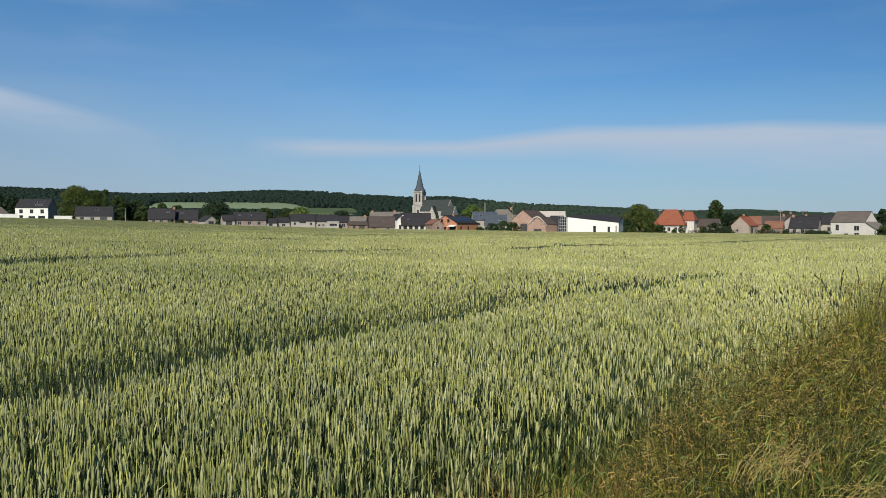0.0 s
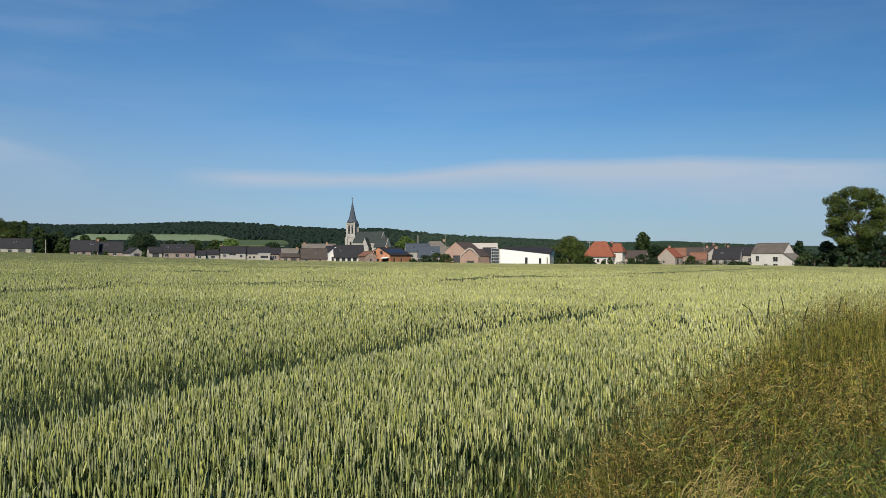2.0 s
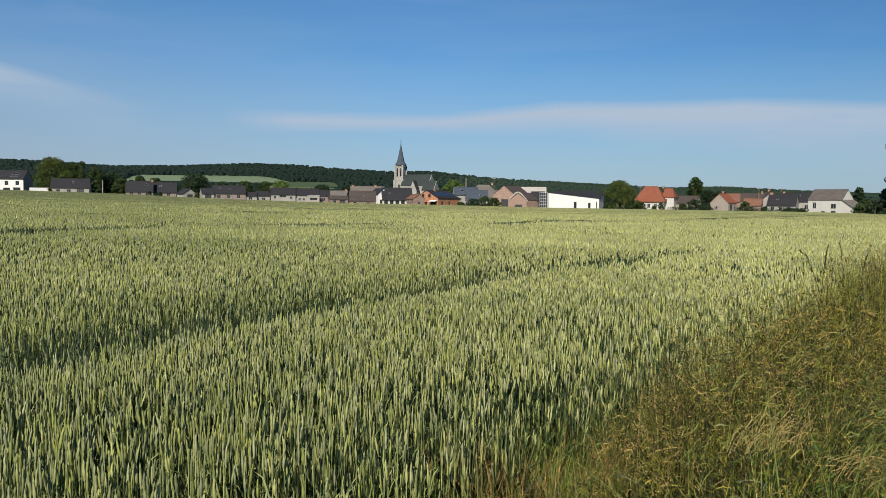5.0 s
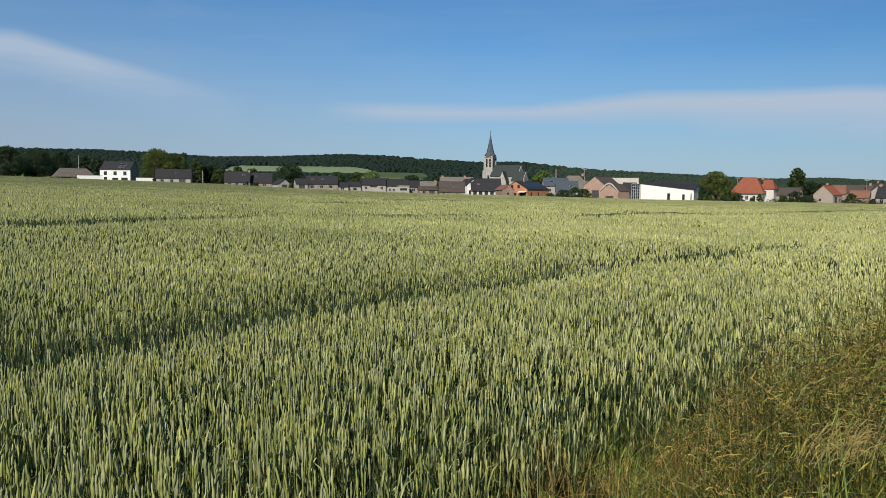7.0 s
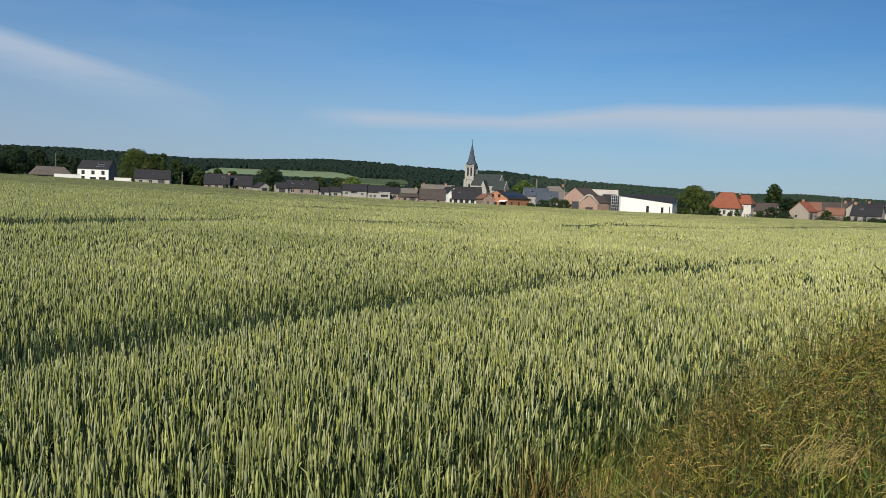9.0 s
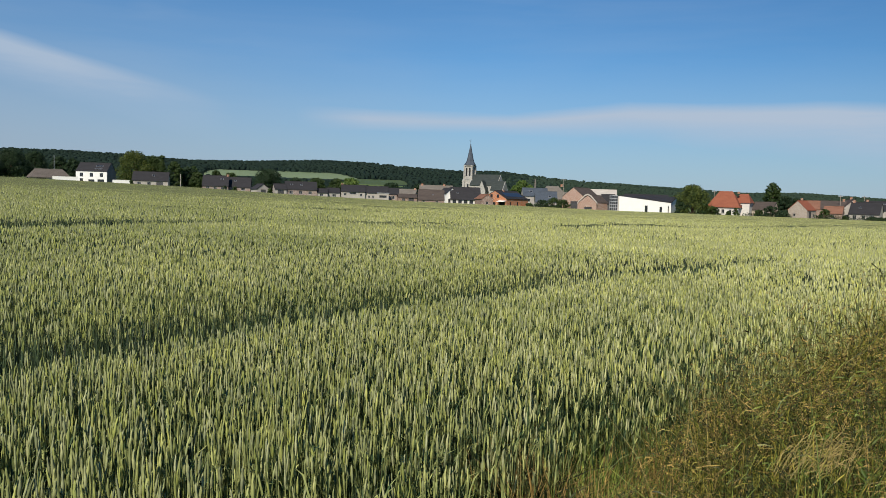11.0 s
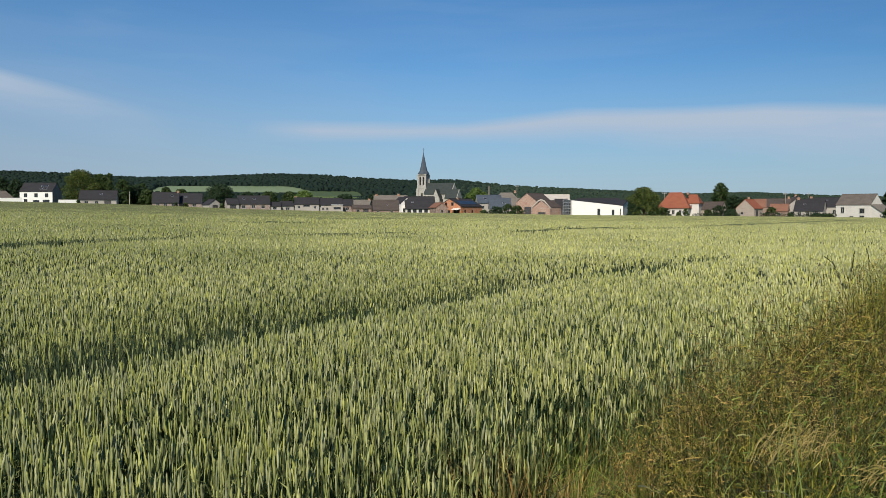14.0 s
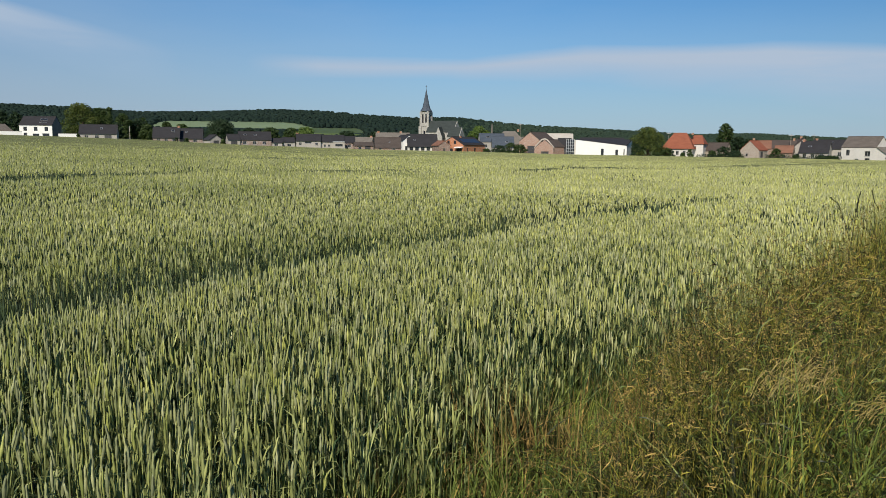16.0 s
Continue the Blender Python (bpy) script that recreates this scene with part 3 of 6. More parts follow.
# dark leaves without ears that fill the sprayer's tracks
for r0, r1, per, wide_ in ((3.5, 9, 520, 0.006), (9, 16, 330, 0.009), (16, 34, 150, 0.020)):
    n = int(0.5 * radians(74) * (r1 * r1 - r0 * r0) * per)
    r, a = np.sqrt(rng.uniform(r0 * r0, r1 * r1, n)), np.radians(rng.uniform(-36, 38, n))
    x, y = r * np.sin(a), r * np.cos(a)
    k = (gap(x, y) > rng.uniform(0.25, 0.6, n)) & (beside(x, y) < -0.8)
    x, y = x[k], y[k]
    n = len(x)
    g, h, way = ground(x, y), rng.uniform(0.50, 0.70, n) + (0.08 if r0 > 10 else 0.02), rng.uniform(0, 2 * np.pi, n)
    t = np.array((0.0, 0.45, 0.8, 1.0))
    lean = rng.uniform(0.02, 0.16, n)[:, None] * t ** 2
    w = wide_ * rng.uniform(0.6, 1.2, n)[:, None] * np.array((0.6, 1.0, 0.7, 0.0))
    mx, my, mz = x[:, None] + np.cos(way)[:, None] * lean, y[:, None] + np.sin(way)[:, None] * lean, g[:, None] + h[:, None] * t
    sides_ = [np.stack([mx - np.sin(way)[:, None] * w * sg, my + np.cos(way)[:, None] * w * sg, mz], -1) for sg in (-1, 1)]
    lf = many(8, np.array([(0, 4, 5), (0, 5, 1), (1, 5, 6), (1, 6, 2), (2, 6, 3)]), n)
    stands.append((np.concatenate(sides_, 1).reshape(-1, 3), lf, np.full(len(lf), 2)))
sizes = np.cumsum([0] + [len(s[0]) for s in stands])
wheat = new("wheat_crop", np_mesh("wheat_crop", np.concatenate([s[0] for s in stands]),
                                  np.concatenate([s[1] + o for s, o in zip(stands, sizes)]), (EAR, STEM, TRACKLEAF),
                                  np.concatenate([s[2] for s in stands])))
tagged(wheat, "unripe yellow-green wheat standing in a wide field", "wheat", kind="stuff")
del stands

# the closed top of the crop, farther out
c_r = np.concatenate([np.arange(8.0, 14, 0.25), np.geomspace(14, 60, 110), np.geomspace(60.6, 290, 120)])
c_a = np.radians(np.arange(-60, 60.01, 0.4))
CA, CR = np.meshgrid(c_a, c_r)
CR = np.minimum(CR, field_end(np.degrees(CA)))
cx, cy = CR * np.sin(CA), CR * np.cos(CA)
# nearer than 75 m it lies lower, coloured dark for shade between ears
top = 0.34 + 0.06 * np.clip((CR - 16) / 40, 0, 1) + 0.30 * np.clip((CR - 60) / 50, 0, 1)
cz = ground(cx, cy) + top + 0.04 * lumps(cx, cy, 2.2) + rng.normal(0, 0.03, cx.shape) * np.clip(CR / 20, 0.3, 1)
cg = np.clip(gap(cx, cy) * 1.4, 0, 1)      # far strips are raised to just under the ears so the camera sees them
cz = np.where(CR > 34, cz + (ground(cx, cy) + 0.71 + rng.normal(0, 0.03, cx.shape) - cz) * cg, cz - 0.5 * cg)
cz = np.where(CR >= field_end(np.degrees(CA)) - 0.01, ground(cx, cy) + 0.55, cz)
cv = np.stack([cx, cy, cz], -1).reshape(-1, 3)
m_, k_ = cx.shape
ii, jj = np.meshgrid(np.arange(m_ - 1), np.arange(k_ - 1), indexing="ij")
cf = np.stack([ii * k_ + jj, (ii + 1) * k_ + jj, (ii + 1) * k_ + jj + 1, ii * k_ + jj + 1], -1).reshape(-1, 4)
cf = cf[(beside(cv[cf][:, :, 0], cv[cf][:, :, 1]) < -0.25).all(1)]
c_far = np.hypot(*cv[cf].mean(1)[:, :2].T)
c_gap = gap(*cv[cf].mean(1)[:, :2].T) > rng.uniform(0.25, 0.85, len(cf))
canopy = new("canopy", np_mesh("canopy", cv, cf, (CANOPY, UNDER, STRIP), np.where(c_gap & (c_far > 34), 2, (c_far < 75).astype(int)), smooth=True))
canopy.parent = wheat

# ---- helpers for things ----


def thing(name, az, far, turn=0.0, label="", category="", group="", kind="", lift=0.0):
    """An empty on the ground, its front turned to the field's watcher, then by turn degrees."""
    x, y = at(az, far)
    ob = new(name)
    ob.matrix_world = pose(x, y, float(ground(x, y)) + lift, 0, 0, -az + turn)
    return tagged(ob, label, category, group, kind)


def part(name, bm, material, parent, label=""):
    me = bpy.data.meshes.new(name)
    bm.to_mesh(me)
    bm.free()
    me.materials.append(material)
    ob = new(name, me)
    ob.parent = parent
    if label:
        ob["label"] = label
    return ob


def box(bm, x0, x1, y0, y1, z0, z1):
    v = [bm.verts.new(p) for p in ((x0, y0, z0), (x1, y0, z0), (x1, y1, z0), (x0, y1, z0), (x0, y0, z1), (x1, y0, z1), (x1, y1, z1), (x0, y1, z1))]
    for f in ((3, 2, 1, 0), (4, 5, 6, 7), (0, 1, 5, 4), (1, 2, 6, 5), (2, 3, 7, 6), (3, 0, 4, 7)):
        bm.faces.new([v[i] for i in f])


def prism(bm, outline, a, b, along="x"):
    """Extrude a closed outline of (side, height) pairs from a to b."""
    put = (lambda s, z, t: (t, s, z)) if along == "x" else (lambda s, z, t: (s, t, z))
    p = [bm.verts.new(put(s, z, a)) for s, z in outline]
    q_ = [bm.verts.new(put(s, z, b)) for s, z in outline]
    n = len(outline)
    bm.faces.new(p)
    bm.faces.new(q_[::-1])
    for i in range(n):
        bm.faces.new((p[i], q_[i], q_[(i + 1) % n], p[(i + 1) % n]))
    bmesh.ops.recalc_face_normals(bm, faces=bm.faces[:])


def holed(bm, o, du, inward, wide, high, holes, deep=0.16):
    """A wall face with openings and their reveals."""
    o, du, inward, up = Vector(o), Vector(du), Vector(inward), Vector((0, 0, 1))
    us = sorted({0.0, wide, *[h[0] for h in holes], *[h[1] for h in holes]})
    zs = sorted({0.0, high, *[h[2] for h in holes], *[h[3] for h in holes]})
    pt = lambda u, z, d=0.0: bm.verts.new(o + du * u + up * z + inward * d)
    for u0, u1 in zip(us, us[1:]):
        for z0, z1 in zip(zs, zs[1:]):
            mu, mz = (u0 + u1) / 2, (z0 + z1) / 2
            if any(h[0] < mu < h[1] and h[2] < mz < h[3] for h in holes):
                continue
            bm.faces.new((pt(u0, z0), pt(u1, z0), pt(u1, z1), pt(u0, z1)))
    for u0, u1, z0, z1 in holes:
        ring = ((u0, z0), (u1, z0), (u1, z1), (u0, z1))
        for i in range(4):
            a, b = ring[i], ring[(i + 1) % 4]
            bm.faces.new((pt(*a), pt(*b), pt(*b, deep), pt(*a, deep)))


def window(parent, o, du, inward, hole, frame_mat, bars=1, name="window"):
    """A framed window set back in its opening: frame, and a pane under it."""
    o, du, inward, up = Vector(o), Vector(du), Vector(inward), Vector((0, 0, 1))
    u0, u1, z0, z1 = hole
    m = Matrix((du, inward, up)).transposed().to_4x4()
    m.translation = o + inward * 0.10
    bm, w = bmesh.new(), 0.07
    e = 0.004
    box(bm, u0 + e, u1 - e, 0, 0.05, z0 + e, z0 + w)
    box(bm, u0 + e, u1 - e, 0, 0.05, z1 - w, z1 - e)
    box(bm, u0 + e, u0 + w, 0, 0.05, z0 + w, z1 - w)
    box(bm, u1 - w, u1 - e, 0, 0.05, z0 + w, z1 - w)
    for k in range(bars):
        c = u0 + (u1 - u0) * (k + 1) / (bars + 1)
        box(bm, c - 0.03, c + 0.03, 0, 0.05, z0 + w, z1 - w)
    bm.transform(m)
    fr = part(name, bm, frame_mat, parent)
    bm = bmesh.new()
    box(bm, u0 + w, u1 - w, 0.02, 0.035, z0 + w, z1 - w)
    bm.transform(m)
    part("pane", bm, GLASS, fr)
    return fr


def house(az, far, turn, w, d, eave, ridge, wall, roof, along="x", front=(), right=(), left=(), chimneys=(), skylights=(), frames=None,
          over=0.3, hip=0.0, gable=None, label="", category="house", name="house", roof_label="", group="village houses", trim=True):
    """A pitched-roof building, its front at -y. Openings: (centre from the wall's left end, sill, width, height, kind)."""
    ob = thing(name, az, far, turn, label, category, group)
    frames = frames or FRAME_WHITE
    bm = bmesh.new()
    faces = (((-w / 2, -d / 2, 0), (1, 0, 0), (0, 1, 0), w, front), ((w / 2, -d / 2, 0), (0, 1, 0), (-1, 0, 0), d, right),
             ((w / 2, d / 2, 0), (-1, 0, 0), (0, -1, 0), w, ()), ((-w / 2, d / 2, 0), (0, -1, 0), (1, 0, 0), d, left))
    wants = []
    for o, du, inn, width, ops in faces:
        holes = [(c - ww / 2, c + ww / 2, s, min(s + hh, eave - 0.12)) for c, s, ww, hh, *_ in ops]
        holed(bm, o, du, inn, width, eave, holes)
        wants += [(o, du, inn, h, op) for h, op in zip(holes, ops)]
    if not hip:
        if along == "x":
            for sx in (-1, 1):
                bm.faces.new([bm.verts.new((sx * w / 2, y, z)) for y, z in ((-d / 2, eave), (d / 2, eave), (0, ridge))])
        else:
            for sy in (-1, 1):
                bm.faces.new([bm.verts.new((x, sy * d / 2, z)) for x, z in ((-w / 2, eave), (w / 2, eave), (0, ridge))])
    bmesh.ops.remove_doubles(bm, verts=bm.verts[:], dist=0.0005)
    bmesh.ops.recalc_face_normals(bm, faces=bm.faces[:])
    part("wall", bm, wall, ob)
    bm = bmesh.new()
    half, run = (d / 2, w / 2) if along == "x" else (w / 2, d / 2)
    slope = (ridge - eave) / half
    t = 0.2
    if hip:
        lo = eave - over * slope
        e = [(-half - over, lo), (half + over, lo)]
        R_ = max(run - hip, 0.01)
        P = lambda s, r, z: bm.verts.new((r, s, z) if along == "x" else (s, r, z))
        for dz_ in (0.0, -t):
            a, b, c, dd = P(e[0][0], -run - over, lo + dz_), P(e[1][0], -run - over, lo + dz_), P(e[1][0], run + over, lo + dz_), P(e[0][0], run + over, lo + dz_)
            r0, r1 = P(0, -R_, ridge + dz_), P(0, R_, ridge + dz_)
            for f in ((a, b, r0), (b, c, r1, r0), (c, dd, r1), (dd, a, r0, r1)):
                bm.faces.new(f)
            if dz_ == 0:
                top_ = (a, b, c, dd)
            else:
                for i in range(4):
                    bm.faces.new((top_[i], top_[(i + 1) % 4], (a, b, c, dd)[(i + 1) % 4], (a, b, c, dd)[i]))
        bmesh.ops.recalc_face_normals(bm, faces=bm.faces[:])
    else:
        hw, lo = half + over, eave - over * slope
        out = [(-hw, lo + 0.02), (0, ridge + 0.02), (hw, lo + 0.02), (hw, lo + t), (0, ridge + t + 0.02), (-hw, lo + t)]
        prism(bm, out, -run - over * 0.6, run + over * 0.6, along)
    rf = part("roof", bm, roof, ob, roof_label)
    if not hip:
        bm = bmesh.new()
        if along == "x":
            box(bm, -run - over * 0.6, run + over * 0.6, -0.11, 0.11, ridge + t - 0.02, ridge + t + 0.09)
        else:
            box(bm, -0.11, 0.11, -run - over * 0.6, run + over * 0.6, ridge + t - 0.02, ridge + t + 0.09)
        part("ridge_cap", bm, roof, rf)
    for cxx, cyy, up_, wid in chimneys:
        s = cyy if along == "x" else cxx
        base = ridge - abs(s) * slope - 0.3
        bm = bmesh.new()
        box(bm, cxx - wid / 2, cxx + wid / 2, cyy - wid / 2, cyy + wid / 2, base, ridge + up_)
        box(bm, cxx - wid / 2 - 0.06, cxx + wid / 2 + 0.06, cyy - wid / 2 - 0.06, cyy + wid / 2 + 0.06, ridge + up_, ridge + up_ + 0.14)
        part("chimney", bm, REDBRICK, rf)
    for u, v, sw, sh in skylights:      # on the front slope, along the ridge and down from it
        bm = bmesh.new()
        box(bm, -sw / 2, sw / 2, -sh / 2, sh / 2, 0, 0.12)
        ang = math.atan(slope)
        bm.transform(Matrix.Translation((u, -v, ridge + t + 0.02 - v * slope)) @ Matrix.Rotation(ang, 4, "X"))
        sl = part("skylight", bm, METAL, rf)
        bm = bmesh.new()
        box(bm, -sw / 2 + 0.08, sw / 2 - 0.08, -sh / 2 + 0.08, sh / 2 - 0.08, 0.121, 0.135)
        bm.transform(Matrix.Translation((u, -v, ridge + t + 0.02 - v * slope)) @ Matrix.Rotation(ang, 4, "X"))
        part("pane", bm, GLASS, sl)
    for o, du, inn, h, op in wants:
        kind = op[4] if len(op) > 4 else "w"
        if kind == "g":
            bm = bmesh.new()
            m = Matrix((Vector(du), Vector(inn), Vector((0, 0, 1)))).transposed().to_4x4()
            m.translation = Vector(o) + Vector(inn) * 0.10
            n_ = 6
            for k in range(n_):
                z0, z1 = h[2] + (h[3] - h[2]) * k / n_, h[2] + (h[3] - h[2]) * (k + 1) / n_
                box(bm, h[0] + 0.01, h[1] - 0.01, 0, 0.05, z0 + 0.015, z1 - 0.015)
            bm.transform(m)
            part("door", bm, FRAME_DARK, ob)
        else:
            window(ob, o, du, inn, h, frames, 1 if h[1] - h[0] > 0.9 else 0)
            if trim:
                bm = bmesh.new()
                m = Matrix((Vector(du), Vector(inn), Vector((0, 0, 1)))).transposed().to_4x4()
                m.translation = Vector(o)
                box(bm, h[0] - 0.08, h[1] + 0.08, -0.08, 0.06, h[2] - 0.09, h[2] - 0.005)
                bm.transform(m)
                part("window_sill", bm, STONE, ob)
    return ob


def row(n, first, step, sill, w, h, kind="w"):
    return [(first + i * step, sill, w, h, kind) for i in range(n)]


# ---- village, from the open end on ----
house(-29.5, 332, 10, 12.5, 9, 2.2, 5.0, GREYWALL, AGEDTILE, hip=1.6, over=0.6, name="shed", category="shed", front=[(3, 0, 3.2, 2.2, "g"), (8.5, 0.9, 1.2, 1.0)],
      label="low barn with a weathered grey tiled roof", frames=FRAME_DARK)
house(-26.75, 330, -20, 11.2, 9.0, 5.0, 8.1, WHITE, SLATE, over=0.15, name="house", trim=False, frames=FRAME_DARK,
      front=[(2.0, 2.95, 1.2, 1.45), (5.6, 2.95, 1.2, 1.45), (9.2, 2.95, 1.2, 1.45), (2.0, 0.3, 1.2, 2.0), (5.6, 0.4, 2.2, 1.6), (9.0, 0.1, 2.4, 2.0)],
      skylights=[(2.2, 1.9, 2.4, 1.2), (2.2, 3.4, 2.6, 0.5)], label="white rendered two-storey house with dark slate roof")
# its shaded end wall is clad in slate
clad = [o for o in bpy.data.objects if o.name == "house"][0]
bm = bmesh.new()
prism(bm, [(-4.5, 0.0), (4.5, 0.0), (4.5, 4.95), (0, 8.05), (-4.5, 4.95)], 5.61, 5.70, "x")
part("cladding", bm, CLADDING, clad, "dark slate cladding")


def garden_wall(az0, az1, far, high, mat, label, name="garden_wall"):
    (x0, y0), (x1, y1) = at(az0, far), at(az1, far)
    length = math.hypot(x1 - x0, y1 - y0)
    ob = thing(name, (az0 + az1) / 2, far, 0, label, "wall", kind="")
    bm = bmesh.new()
    n = max(2, int(length / 3))
    for k in range(n):
        a, b = -length / 2 + length * k / n, -length / 2 + length * (k + 1) / n
        box(bm, a, b, -0.12, 0.12, -0.8, high)
    part("wall", bm, mat, ob)
    bm = bmesh.new()
    box(bm, -length / 2 - 0.05, length / 2 + 0.05, -0.17, 0.17, high, high + 0.08)
    part("coping", bm, GREYWALL, ob)
    return ob


garden_wall(-29.3, -27.8, 322, 2.5, WHITE, "white rendered garden wall beside the white house")
garden_wall(-25.75, -24.55, 322, 2.4, WHITE, "white rendered garden wall beside the white house")
house(-23.35, 328, -6, 12.8, 8.5, 2.8, 6.0, GREYWALL, SLATE, front=[(2.5, 1.0, 1.3, 1.2), (6, 1.0, 1.3, 1.2), (9.8, 0.2, 2.4, 2.1, "g")], skylights=[(1.0, 2.0, 0.9, 1.0)],
      label="single-storey pale house with dark slate roof")
house(-19.2, 330, -4, 9.6, 8.5, 2.3, 6.1, PINKBRICK, SLATE, front=row(3, 2, 2.8, 0.9, 1.2, 1.1), skylights=[(2.4, 1.6, 1.1, 0.9)], chimneys=[(4.4, 0, 0.6, 0.7)],
      label="pink brick bungalow with steep dark roof and chimney")
house(-17.6, 333, -4, 8.4, 8.5, 2.3, 6.0, PINKBRICK, SLATE, front=row(2, 2, 3.6, 0.9, 1.4, 1.1), skylights=[(-1.8, 1.8, 0.9, 0.8)],
      label="pink brick bungalow with steep dark roof")
house(-16.25, 315, 28, 5.2, 5.0, 2.0, 3.8, GREYWALL, SLATE, along="y", front=[(2.6, 0.0, 2.2, 1.8, "g")], name="shed", category="shed",
      label="small beige garden shed with dark pitched roof")
house(-13.5, 320, 3, 12.0, 8.0, 2.7, 5.6, PINKBRICK, SLATE, front=row(3, 2.2, 3.6, 0.9, 1.3, 1.2), skylights=[(-3.6, 1.8, 1.0, 0.8), (0.2, 1.9, 1.0, 0.8)], left=[(4, 0.9, 1.2, 1.2)],
      label="pale pink brick house with dark roof and skylights")
house(-14.95, 317, 12, 4.4, 5.0, 2.4, 4.3, GREYWALL, SLATE, along="x", front=[(2.2, 0.0, 2.4, 2.0, "g")], name="garage", category="garage", label="small grey rendered garage with dark roof")
house(-12.05, 320, 0, 4.6, 6.0, 1.9, 3.4, GREYWALL, SLATE, front=[(2.3, 0.6, 1.4, 1.0)], name="outbuilding", category="outbuilding", label="low grey outbuilding with dark roof")
house(-11.25, 322, 8, 4.6, 6.5, 2.2, 3.9, GREYWALL, SLATE, front=[(2.3, 0.6, 1.4, 1.0)], name="outbuilding", category="outbuilding", label="low grey outbuilding with dark roof")
house(-9.85, 324, 0, 9.4, 9.0, 3.0, 5.5, GREYWALL, SLATE, front=[(1.6, 1.4, 1.0, 1.0), (4.6, 2.0, 2.6, 0.8), (7.8, 1.3, 1.0, 1.0)], chimneys=[(-4.3, 0.5, 0.5, 0.9)],
      label="grey rendered terraced house with dark slate roof")
house(-8.2, 325, 0, 9.0, 9.0, 3.0, 5.5, GREYWALL, SLATE, front=[(1.6, 1.0, 0.9, 0.9), (3.2, 1.0, 0.9, 0.9), (6.4, 1.2, 1.2, 1.2)],
      label="grey rendered terraced house with dark slate roof")
house(-7.05, 325, 0, 4.6, 9.0, 2.9, 5.2, PINKBRICK, SLATE, front=[(2.3, 1.0, 1.4, 1.2)], label="narrow pink brick terraced house with dark roof")
# flat-roofed extension before the terrace
ob = thing("extension", -7.75, 317, 0, "flat-roofed beige extension with a wide dark window", "extension", "village houses")
bm = bmesh.new()
holed(bm, (-2.2, -2, 0), (1, 0, 0), (0, 1, 0), 4.4, 3.0, [(0.8, 3.6, 1.3, 2.2)])
holed(bm, (2.2, -2, 0), (0, 1, 0), (-1, 0, 0), 4, 3.0, [])
holed(bm, (2.2, 2, 0), (-1, 0, 0), (0, -1, 0), 4.4, 3.0, [])
holed(bm, (-2.2, 2, 0), (0, -1, 0), (1, 0, 0), 4, 3.0, [])
part("wall", bm, GREYWALL, ob)
bm = bmesh.new()
box(bm, -2.35, 2.35, -2.15, 2.15, 3.0, 3.22)
part("roof", bm, METAL, ob)
window(ob, (-2.2, -2, 0), (1, 0, 0), (0, 1, 0), (0.8, 3.6, 1.3, 2.2), FRAME_DARK, 2)
house(-6.1, 335, -12, 8.6, 7.5, 3.0, 5.2, OLDBRICK, GREYTILE, chimneys=[(3.6, 0, 0.6, 0.8)], front=row(2, 2.4, 3.4, 1, 1.1, 1.2), label="old brick house with weathered grey tiled roof")
house(-6.05, 318, 6, 7.2, 5.5, 1.9, 3.1, OLDBRICK, BROWNTILE, front=[(2, 0.5, 1.2, 1.0), (5, 0.0, 2.2, 1.7, "g")], name="outbuilding", category="outbuilding", label="low brick outbuilding with brown tiled roof")
house(-4.35, 310, 2, 9.8, 9.0, 1.5, 5.2, OLDBRICK, BROWNTILE, over=0.25, skylights=[(0.6, 2.4, 0.5, 0.5)], left=[(4.5, 0.3, 1.0, 1.0)], front=[(2, 0.4, 1.0, 0.9), (7, 0.4, 1.0, 0.9)],
      label="brick farmhouse under a steep dark brown roof")
house(-4.0, 345, 0, 14.0, 9.0, 4.6, 7.6, OLDBRICK, GREYTILE, chimneys=[(-6.0, 0, 0.6, 0.9), (3.4, 0, 0.7, 0.9)], front=row(3, 3, 4, 3, 1.1, 1.3), label="tall old house with beige weathered tiles")
house(-3.15, 322, 24, 5.0, 8.0, 4.4, 6.5, WHITE, SLATE, along="y", front=[(1.4, 0.8, 1.0, 1.5), (3.5, 0.8, 1.0, 1.5)], label="white gabled house with tall dark windows", frames=FRAME_DARK)
house(-1.95, 320, 4, 11.6, 10.0, 2.5, 7.0, OLDWHITE, SLATE, over=0.4, front=row(5, 1.4, 2.2, 0.8, 1.4, 1.4), skylights=[(-3.0, 2.6, 0.9, 0.7)], frames=FRAME_DARK,
      label="house with a large dark slate roof and window row")
house(-0.6, 308, 22, 4.6, 7.0, 2.9, 4.5, OLDBRICK, OLDTILE, along="y", front=[(2.3, 0.8, 0.9, 1.1)], label="small brick gabled outhouse with faded clay tiles", name="outbuilding", category="outbuilding")

# ---- church ----
church = thing("church", -0.78, 430, -24, "old limestone village church with slate roofs and spire", "church")


